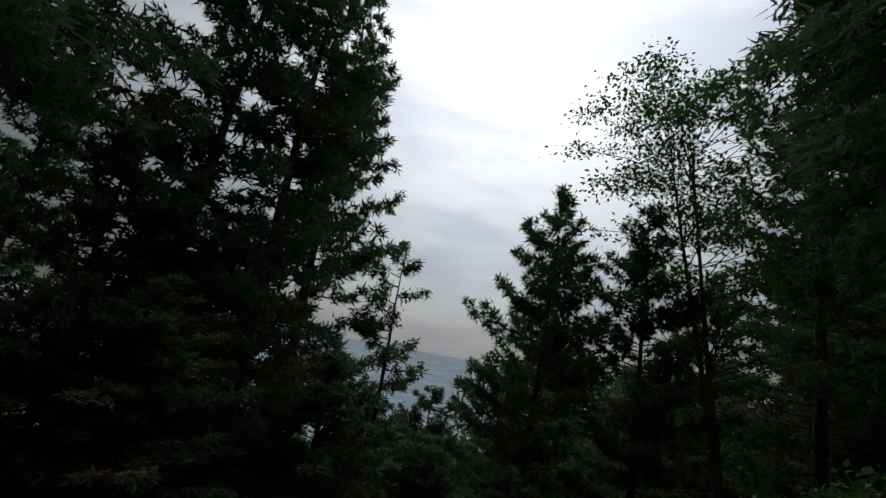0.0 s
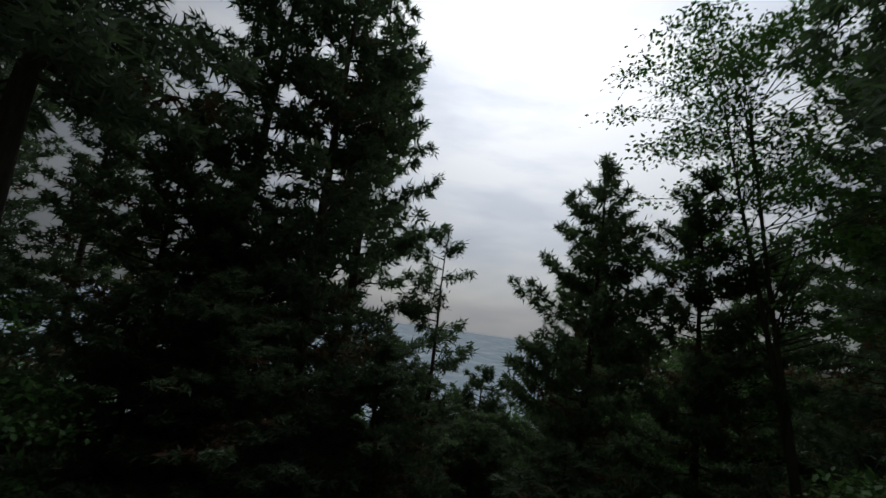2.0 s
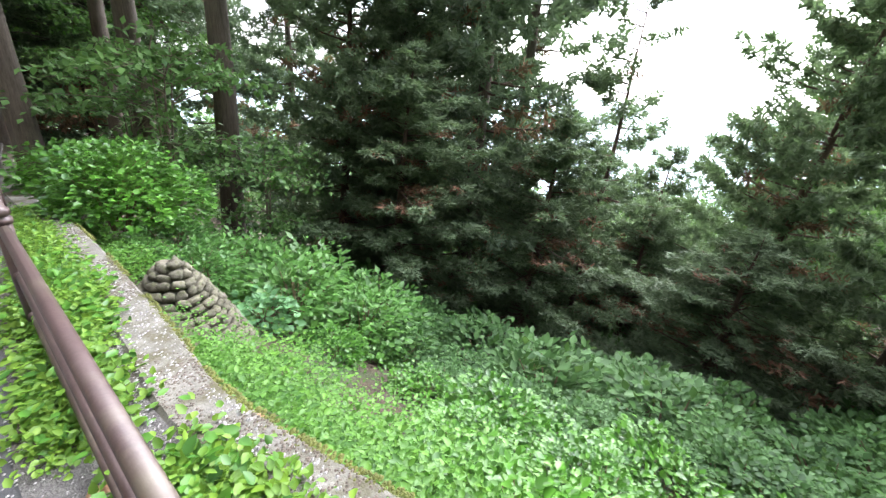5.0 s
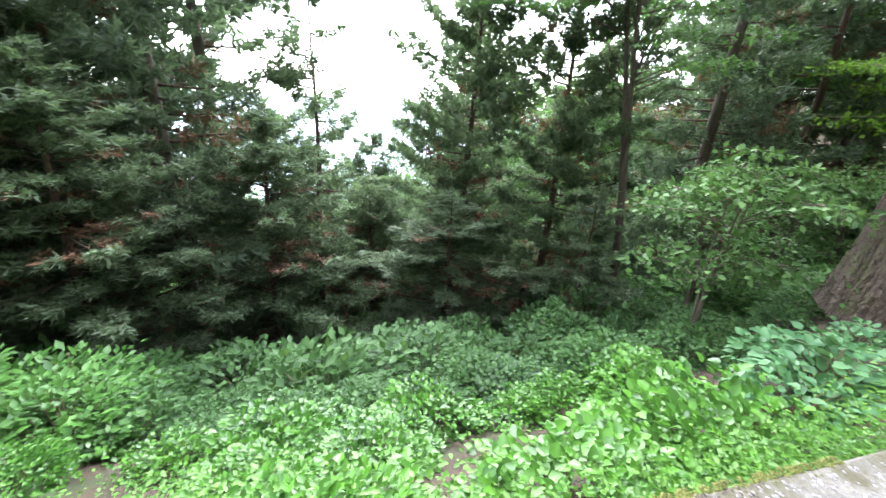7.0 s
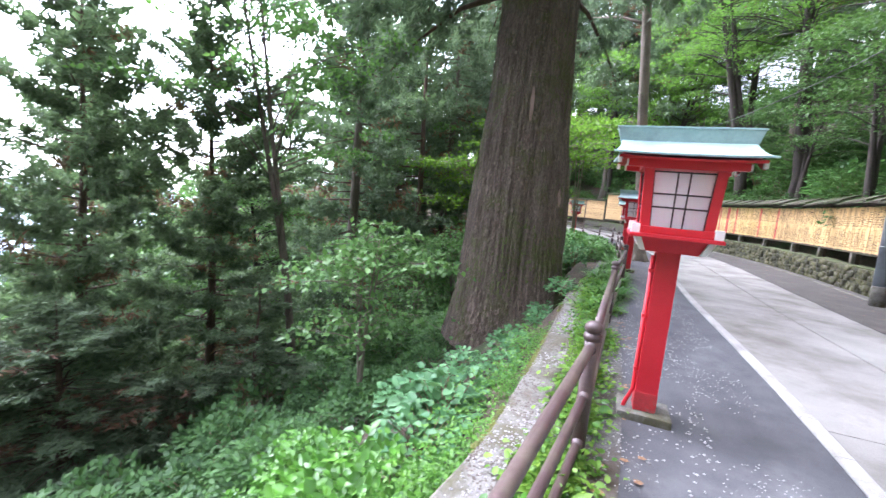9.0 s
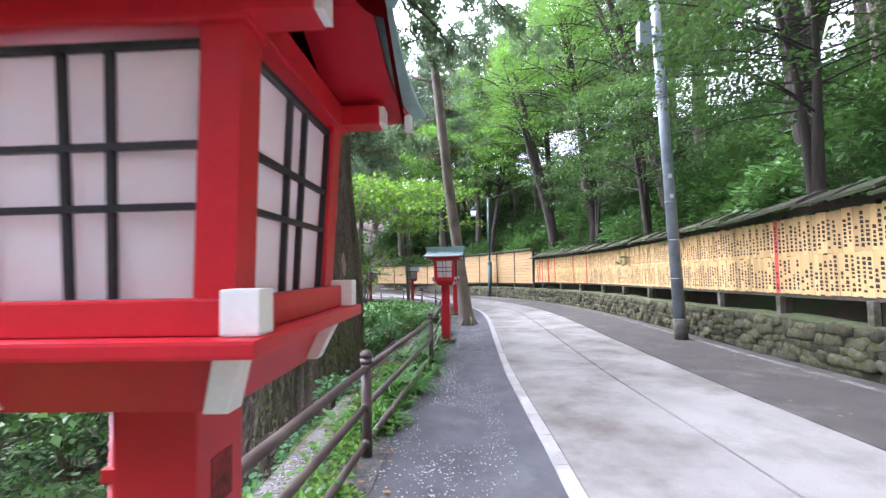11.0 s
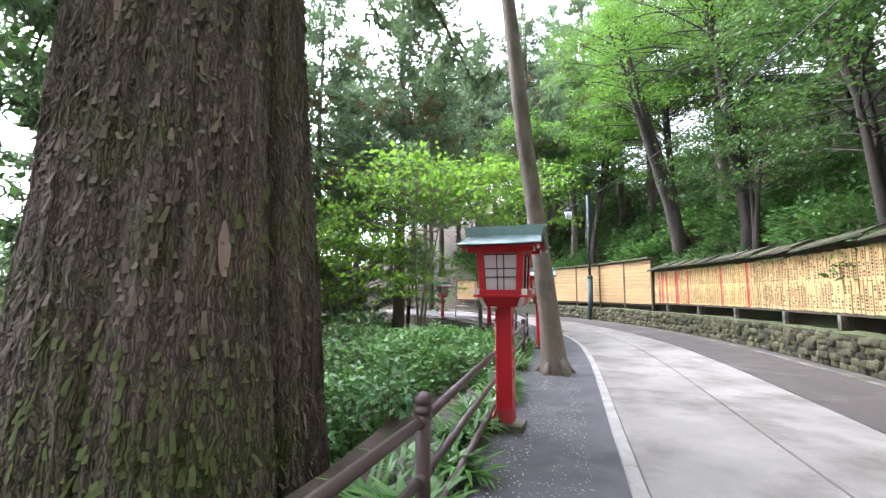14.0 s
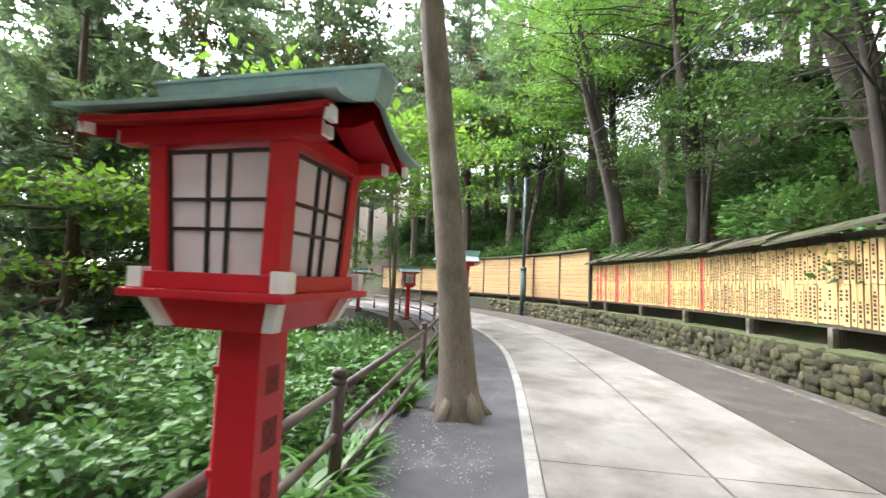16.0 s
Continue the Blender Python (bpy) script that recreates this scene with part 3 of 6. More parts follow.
# ---- lanterns on red posts ----
def swept_roof(w, d, h, eave, thick, flare=0.03):
    """A gabled sheet roof with concave slopes and ends that spread towards the eaves; the ridge runs along x."""
    bm = bmesh.new()
    nx, ny = 10, 12
    rows = []
    for i in range(nx + 1):
        u = -1 + 2 * i / nx
        row = []
        for j in range(ny + 1):
            v = -1 + 2 * j / ny
            a = abs(v)
            z = h * (1 - a) ** 1.5 + flare * 0.3 * abs(u) ** 3 * a
            row.append(bm.verts.new((u * (w / 2) * (0.91 + 0.09 * a ** 2.2), v * d / 2, eave + z)))
        rows.append(row)
    for i in range(nx):
        for j in range(ny):
            bm.faces.new((rows[i][j], rows[i + 1][j], rows[i + 1][j + 1], rows[i][j + 1]))
    bmesh.ops.recalc_face_normals(bm, faces=bm.faces)
    bmesh.ops.solidify(bm, geom=bm.faces[:], thickness=thick)
    return bm


def lantern(m, label, group="red lanterns along the railing"):
    top = empty("lantern", label, "lantern", m, group)
    part("plinth", box((-0.19, -0.16, -0.12), (0.19, 0.16, 0.06), 0.02), M["ledge"], top, "grey concrete plinth")
    part("post", box((-0.078, -0.078, 0.05), (0.078, 0.078, 1.34), 0.006), M["red"], top)
    part("scuffed_foot", box((-0.0805, -0.0805, 0.06), (0.0805, 0.0805, 0.2), 0.006), M["red_worn"], top, "faded scuffed red paint")
    bm = bmesh.new()
    for v in add_box(bm, (-0.215, -0.215, 1.24), (0.215, 0.215, 1.335), 0):
        if v.co.z < 1.29:
            v.co.x *= 0.84
            v.co.y *= 0.84
    part("corbel", bm, M["red"], top)
    for sx in (-1, 1):
        for sy in (-1, 1):
            bm = box((-0.02, -0.02, 1.245), (0.02, 0.02, 1.333), 0.004)
            for v in bm.verts:
                out = 0.19 + 0.04 * (v.co.z - 1.245) / 0.09
                v.co.x, v.co.y = v.co.x + sx * out, v.co.y + sy * out
            part("bracket_end", bm, M["white"], top, "white painted bracket end")
    part("tray", box((-0.29, -0.29, 1.335), (0.29, 0.29, 1.36), 0.006), M["red"], top)
    for k in range(4):
        turn = pose(0, 0, 0, 0, 0, 90 * k)
        x1 = 0.28 if k % 2 == 0 else 0.222
        rail = part("tray_rail", box((-x1, 0.224, 1.361), (x1, 0.256, 1.41), 0.004, turn), M["red"], top)
        for e in (-1, 1):
            if k % 2 == 0:
                part("end_cap", box((e * 0.255 - 0.028, 0.218, 1.3605), (e * 0.255 + 0.028, 0.263, 1.422), 0.004, turn), M["white"], rail, "white painted rail end")
    zb, zt, bw, tw = 1.385, 1.785, 0.226, 0.248
    for sx in (-1, 1):
        for sy in (-1, 1):
            bm = box((-0.031, -0.031, zb), (0.031, 0.031, zt + 0.03), 0.003)
            for v in bm.verts:
                f = (v.co.z - zb) / (zt - zb)
                v.co.x += sx * (bw - 0.028 + (tw - bw) * f)
                v.co.y += sy * (bw - 0.028 + (tw - bw) * f)
            part("corner_post", bm, M["red"], top)
    lean = math.atan2(tw - bw, zt - zb)
    hgt = (zt - zb) / math.cos(lean) - 0.02
    for k in range(4):
        side = pose(0, 0, 0, 0, 0, 90 * k) @ Matrix.Translation((0, bw - 0.022, zb + 0.01)) @ Matrix.Rotation(-lean, 4, "X")
        half = lambda f: bw - 0.056 + (tw - bw) * f
        bm = bmesh.new()
        bm.faces.new([bm.verts.new(side @ Vector(p)) for p in ((-half(0), 0, 0), (half(0), 0, 0), (half(1), 0, hgt), (-half(1), 0, hgt))])
        pane = part("paper_pane", bm, M["paper"], top, "milky white pane")
        for f in (0.012, 0.38, 0.61, 0.985):
            part("lattice_bar", box((-half(f), 0.003, f * hgt - 0.005), (half(f), 0.017, f * hgt + 0.005), 0, side), M["black"], pane)
        for q in (-0.975, -0.2, 0.2, 0.975):
            bm = box((-0.0045, 0.0035, 0.004), (0.0045, 0.0155, hgt * 0.995), 0)
            for v in bm.verts:
                v.co.x += q * half(v.co.z / hgt)
            bmesh.ops.transform(bm, matrix=side, verts=bm.verts)
            part("lattice_bar", bm, M["black"], pane)
    part("head_frame", box((-0.265, -0.265, 1.787), (0.265, 0.265, 1.845), 0.006), M["red"], top)
    for sy in (-1, 1):
        part("beam", box((-0.36, sy * 0.235 - 0.028, 1.795), (0.36, sy * 0.235 + 0.028, 1.843), 0.004), M["red"], top)
    part("soffit", swept_roof(0.85, 0.69, 0.13, 1.85, 0.018), M["red"], top)
    for e in (-1, 1):
        bm = bmesh.new()
        prof = [(v, 0.145 * (1 - abs(v)) ** 1.5) for v in np.linspace(-1, 1, 13)]
        ring = [bm.verts.new((e * 0.412, v * 0.35, 1.853 + z)) for v, z in prof] + [bm.verts.new((e * 0.412, v * 0.335, 1.80 + z * 0.92)) for v, z in prof[::-1]]
        bm.faces.new(ring)
        bmesh.ops.solidify(bm, geom=bm.faces[:], thickness=0.022)
        part("bargeboard", bm, M["red"], top)
        bm = bmesh.new()
        bm.faces.new([bm.verts.new(p) for p in ((e * 0.23, -0.25, 1.84), (e * 0.23, 0.25, 1.84), (e * 0.23, 0, 1.98))])
        bmesh.ops.solidify(bm, geom=bm.faces[:], thickness=0.02)
        part("gable_board", bm, M["red"], top)
        for sy in (-1, 1):
            part("beam_end", box((e * 0.365 - 0.008, sy * 0.235 - 0.024, 1.797), (e * 0.365 + 0.008, sy * 0.235 + 0.024, 1.84), 0.003), M["white"], top, "white painted beam end")
            part("eave_end", box((e * 0.419 - 0.012, sy * 0.32 - 0.018, 1.81), (e * 0.419 + 0.012, sy * 0.32 + 0.018, 1.85), 0.003), M["white"], top, "white painted eave end")
    part("roof", swept_roof(0.93, 0.78, 0.14, 1.872, 0.012), M["copper"], top, "weathered blue-green sheet roof", smooth=False)
    bm = box((-0.43, -0.05, 1.98), (0.43, 0.05, 2.07), 0)
    for v in bm.verts:
        if v.co.z > 2.03:
            v.co.x, v.co.y = v.co.x * 1.06, v.co.y * 1.35
    part("ridge_box", bm, M["copper"], top, "tall green sheet ridge")
    part("ridge_cap", box((-0.465, -0.075, 2.071), (0.465, 0.075, 2.084), 0.004), M["copper"], top)
    tube("conduit", [(-0.16, -0.05, 0.0), (-0.135, -0.05, 0.1), (-0.095, -0.045, 0.2), (-0.095, -0.045, 1.2)], 0.015, M["red"], top, 8, "red painted cable conduit")
    for z in (0.35, 0.75, 1.08):
        part("conduit_clip", box((-0.114, -0.065, z), (-0.077, -0.025, z + 0.025), 0.003), M["red"], top)
    for z, h, w in ((1.02, 0.09, 0.035), (0.84, 0.1, 0.04), (0.68, 0.08, 0.03), (0.5, 0.1, 0.035)):
        part("faded_writing", box((0.0782, -w, z), (0.0795, w, z + h), 0), M["faded_ink"], top, "illegible faded dark writing")
    return top


LANTERN_SIZE = Matrix.Diagonal((0.96, 0.96, 1.012, 1))
lan = lantern(Matrix.Translation(on_road(s_of(1.45, 0.52), -1.18)) @ pose(0, 0, 0, 0, 0, 3), "red wooden lantern with a green roof by the railing")
lan.matrix_basis = lan.matrix_basis @ LANTERN_SIZE
for x, y, turn, dz in ((0.08, 9.06, -3.0, 0.02), (-0.18, 15.85, 3, 0), (-3.3, 24.2, 28, 0), (-6.9, 28.1, 40, 0), (-5.3, -13.8, -28, 0), (-9.0, -21.2, -34, 0), (-13.5, -28.4, -34, 0)):
    g = road_z(along(s_of(x + 0.9, y))[1])
    twin = copy_thing(lan, Matrix.Identity(4))
    twin.matrix_basis = Matrix.Translation((x, y, g + dz)) @ pose(0, 0, 0, 0, 0, turn) @ LANTERN_SIZE


# ---- railing ----
def rail_post(m, group):
    top = empty("railing_post", "dark brown pipe railing post with a round cap", "railing post", m, group)
    tube("shaft", [(0, 0, -0.15), (0, 0, 0.80)], 0.042, M["rail"], top, 12)
    tube("collar", [(0, 0, 0.755), (0, 0, 0.79)], 0.05, M["rail"], top, 12)
    tube("cap", [(0, 0, 0.80), (0, 0, 0.815), (0, 0, 0.84), (0, 0, 0.86), (0, 0, 0.868)], [0.038, 0.052, 0.05, 0.03, 0.005], M["rail"], top, 12)
    for z in (0.72, 0.42, 0.13):
        tube("sleeve", [(0, -0.075, z), (0, 0.075, z)], 0.034, M["rail"], top, 10)
    return top


def rail_offset(s):
    return float(np.interp(s, [-20, -12, -7.67, -4.05, -0.43, 3.2, 6.8, 14, 20, 34], [-1.6, -1.6, -1.5, -1.3, -1.57, -1.46, -1.17, -1.36, -1.4, -1.4]))


def build_railing():
    first = None
    spots = []
    s = s_of(1.44, -0.46) - 3.62 * 6
    while s < 33:
        spots.append(s)
        s += 3.62
    run = empty("railing", "brown three-pipe railing along the footway", "railing", kind="structure")
    for a in spots:
        m = Matrix.Translation(on_road(a, rail_offset(a))) @ pose(0, 0, 0, 0, 0, heading(a))
        if first is None:
            first = rail_post(m, "railing posts")
        else:
            copy_thing(first, m)
    for a, b in zip(spots, spots[1:]):
        for z, r in ((0.72, 0.03), (0.42, 0.027), (0.13, 0.027)):
            pts = [on_road(q, rail_offset(q), z) for q in (a, b)]
            tube("rail", pts, r, M["rail"], run, 10)


build_railing()

# ---- leaf scattering ----
def unit(v):
    return v / np.maximum(np.linalg.norm(v, axis=-1, keepdims=True), 1e-9)


def leaf_mesh(name, p, d, up, length, width, fold=0.25, broad=False):
    """One mesh of many leaves: each springs from p along d, faces up, folded on its midrib."""
    n = len(p)
    d = unit(d)
    side = unit(np.cross(d, up))
    nrm = np.cross(side, d)
    length, width = np.broadcast_to(length, n)[:, None], np.broadcast_to(width, n)[:, None]
    tip = p + d * length
    if broad:
        a = p + d * length * 0.28
        b = p + d * length * 0.68
        vs = np.stack([p, a + side * width * 0.46 + nrm * width * fold, b + side * width * 0.36 + nrm * width * fold * 0.8, tip - nrm * length * 0.1,
                       b - side * width * 0.36 + nrm * width * fold * 0.8, a - side * width * 0.46 + nrm * width * fold], 1)
        base = np.arange(n)[:, None] * 6
        faces = np.concatenate([base + np.array([0, 1, 2, 3]), base + np.array([0, 3, 4, 5])])
        return mesh_from(name, vs.reshape(-1, 3), faces)
    mid = p + d * length * 0.45
    vs = np.stack([p, mid + side * width * 0.5 + nrm * width * fold, tip, mid - side * width * 0.5 + nrm * width * fold], 1)
    base = np.arange(n)[:, None] * 4
    faces = np.concatenate([base + np.array([0, 1, 2]), base + np.array([0, 2, 3])])
    return mesh_from(name, vs.reshape(-1, 3), faces)


def needle_mesh(name, p, d, up, length, width):
    """One mesh of many slim needle sprays, one triangle each."""
    n = len(p)
    d = unit(d)
    side = unit(np.cross(d, up)) * np.broadcast_to(width, n)[:, None] * 0.5
    vs = np.stack([p - side, p + side, p + d * np.broadcast_to(length, n)[:, None]], 1)
    return mesh_from(name, vs.reshape(-1, 3), np.arange(3 * n).reshape(-1, 3))


def rand_dirs(rng, n):
    return unit(rng.normal(size=(n, 3)))


def limb_mesh(name, limbs, sides=5):
    verts, faces = [], []
    for pts, rad in limbs:
        v, f = tube_data(pts, rad, sides, False)
        faces += [tuple(i + len(verts) for i in q) for q in f]
        verts += v
    return mesh_from(name, verts, faces, True)


def cedar_meshes(seed, height, spread, clear, dense=1.0, thin_top=0.0, needle=0.24, droop=0.0, brown=0.3, count=30):
    """Trunk, limbs, crown and dead inner sprays of a cedar: boughs that carry separate clumps of short needles."""
    rng = np.random.default_rng(seed)
    r0 = height * 0.0125
    zs = np.linspace(-1.0, height, 14)
    wob = np.cumsum(rng.normal(0, 0.035, (14, 2)), axis=0)
    trunk = tube_data([(wob[i, 0], wob[i, 1], z) for i, z in enumerate(zs)], [max(0.02, r0 * (1 - 0.96 * max(z, 0) / height) * (1.25 if i == 0 else 1)) for i, z in enumerate(zs)], 9)
    limbs = []
    live, dead = ([], [], [], []), ([], [], [], [])

    def tuft(to, c, out, count, size, hang):
        dirs = unit(rng.normal(size=(count, 3)) * 0.8 + out * 0.55 + np.array([0, 0, 0.3 - hang]))
        to[0].append(c + rng.normal(0, 0.07, (count, 3)) + dirs * rng.uniform(0, 0.1, (count, 1)))
        to[1].append(dirs)
        to[2].append(rand_dirs(rng, count))
        to[3].append(rng.uniform(0.6, 1.25, count) * size)

    z = clear
    lobes = rng.uniform(0, 6.28, 6)
    while z < height * 0.985:
        f = (z - clear) / (height - clear)
        prof = (1 - f) ** 0.6 * (0.62 + 0.38 * min(1, f * 5 + 0.3)) + 0.05
        for _ in range(3 if f < 0.85 else 2):
            if rng.random() > dense * (1 - thin_top * f):
                continue
            az = rng.uniform(0, 2 * math.pi)
            ln = spread * prof * rng.uniform(0.5, 1.12) * (1 + 0.22 * math.sin(z * 1.9 + lobes[int(az * 0.95) % 6]))
            out = np.array([math.cos(az), math.sin(az), 0.0])
            side = np.array([-out[1], out[0], 0.0])
            lift = -0.32 + 0.6 * f - droop

            def at(q):
                return np.array([np.interp(z, zs, wob[:, 0]), np.interp(z, zs, wob[:, 1]), z]) + out * ln * q + np.array([0, 0, ln * (lift * q + (0.34 - droop) * q * q)])

            limbs.append(([tuple(at(q)) for q in (0, 0.35, 0.7, 1.0)], [0.018 + ln * 0.008, 0.013 + ln * 0.005, 0.01, 0.005]))
            bare = rng.random() < brown * (1 - f)
            for q in np.arange(0.25, 1.06, 0.34 / max(ln, 0.5)):
                for sgn in (-1, 1):
                    c = at(q) + side * sgn * rng.uniform(0.02, 0.3) * ln * (1.2 - 0.8 * q) * 0.75 + rng.normal(0, 0.08, 3)
                    if bare and q < 0.88:
                        if rng.random() < 0.6:
                            tuft(dead, c, out, 18, needle, 0.5)
                    elif q > 0.36 or rng.random() < 0.5:
                        tuft(live, c, out, count, needle, 0.25 + droop * 1.6)
        z += 0.27 + 0.12 * rng.random()
    for k in range(4):
        tuft(live, np.array([wob[-1, 0], wob[-1, 1], height * (0.94 + 0.018 * k)]), np.array([0, 0, 1.0]), 12, needle, 0)

    def sprays(name, got):
        L = np.concatenate(got[3])
        return needle_mesh(name, np.concatenate(got[0]), np.concatenate(got[1]), np.concatenate(got[2]), L, 0.032 + L * 0.19)

    return mesh_from("trunk", trunk[0], trunk[1], True), limb_mesh("branchwork", limbs, 4), sprays("crown", live), sprays("dead_sprays", dead)


def tree(name, meshes, mats, m, label, category, group=""):
    top = empty(name, label, category, m, group)
    for nm, me, mt in zip(("trunk", "branchwork", "crown", "dead_sprays"), meshes, mats):
        ob = mesh_part(nm, me, mt, top)
        if nm in ("branchwork", "dead_sprays"):
            tagged(ob, "reddish brown dead sprays" if nm == "dead_sprays" else "", kind="stuff")
    return top


C_DENSE = cedar_meshes(11, 20.0, 4.5, 1.2, 1.0, 0.0, 0.27, 0.0, 0.42, 36)
C_TALL = cedar_meshes(12, 24.0, 3.9, 2.0, 0.95, 0.0, 0.27, 0.03, 0.4)
C_THIN = cedar_meshes(13, 15.0, 3.4, 1.0, 0.85, 0.5, 0.22, 0.1)
C_BARE = cedar_meshes(14, 26.0, 4.2, 9.5, 0.9, 0.05, 0.36, 0.1, 0.15, 13)
MATS = (M["trunk"], M["trunk"], M["cedar"], M["cedar_dead"])
MATS_B = (M["cedar_grey"], M["trunk"], M["cedar_blue"], M["cedar_dead"])


def plant_cedars():
    # x, y, kind, scale by the height of the top above the road's level, turn
    rows = [(-15.0, 3.6, "d", 8.3), (-12.8, 6.6, "d", 7.6), (-15.0, -1.8, "n", 4.7), (-15.8, -6.3, "t", 18.2), (-17.8, -10.3, "t", 21.3), (-20.0, -4.9, "t", 19.0), (-12.4, -10.2, "d", 6.9),
            (-10.1, -12.5, "b", 23.3), (-10.1, -15.3, "b", 23.8), (-7.1, -15.6, "b", 21.6), (-11.2, 12.2, "t", 17.0),
            (-13.0, 19.0, "t", 16.0), (-11.0, 21.0, "b", 17.0), (-17.0, 22.0, "d", 14.0),  (-22.5, -18.5, "t", 14.0),
            (-12.9, -20.2, "b", 21.0), (-11.7, -24.6, "b", 24.0), (-17.0, -27.0, "d", 17.0), (-14.5, -32.0, "t", 20.0), (-20.5, -31.5, "d", 18.0), (-26.0, -36.0, "d", 17.0),
            (-18.5, -23.5, "b", 18.0), (-13.5, -27.0, "d", 14.0), (-25.0, 8.5, "d", 7.0), (-20.5, 17.5, "d", 8.5), (-12.5, -3.4, "d", 0.8), (-11.2, -7.6, "d", 2.0),
            (-13.6, -8.6, "d", 5.0), (-19.0, 1.2, "d", -0.5), (-12.0, 26.0, "t", 16.0), (-26.0, 3.0, "n", -3.5), (-11.6, 2.0, "d", -1.6), (-24.0, -25.0, "t", 15.0), (-9.6, 5.6, "n", -1.4), (-10.3, 17.0, "n", 13.0), (-18.0, -1.5, "d", -1.0), (-16.4, 0.6, "d", -2.0)]
    kinds = {"d": (C_DENSE, 20.0, MATS, "dense dark green cedar on the valley slope with dead inner sprays"), "t": (C_TALL, 24.0, MATS_B, "tall narrow cedar on the valley slope"),
             "n": (C_THIN, 15.0, MATS, "thin young cedar with sparse drooping boughs"), "b": (C_BARE, 26.0, MATS_B, "tall cedar with a long bare trunk")}
    firsts, rnd = {}, random.Random(8)
    for x, y, k, top in rows:
        base = at_ground(x, y)
        meshes, h, mats, label = kinds[k]
        f = (top - base.z) / h
        m = Matrix.Translation(base) @ pose(0, 0, 0, rnd.uniform(-1.5, 1.5), rnd.uniform(-1.5, 1.5), rnd.uniform(0, 360))
        if k not in firsts:
            firsts[k] = tree("cedar_tree", meshes, mats, Matrix.Identity(4), label, "tree", "valley cedars")
            t = firsts[k]
        else:
            t = copy_thing(firsts[k], m)
        t.matrix_basis = m @ Matrix.Diagonal((max(f, 0.75), max(f, 0.75), f, 1))


plant_cedars()


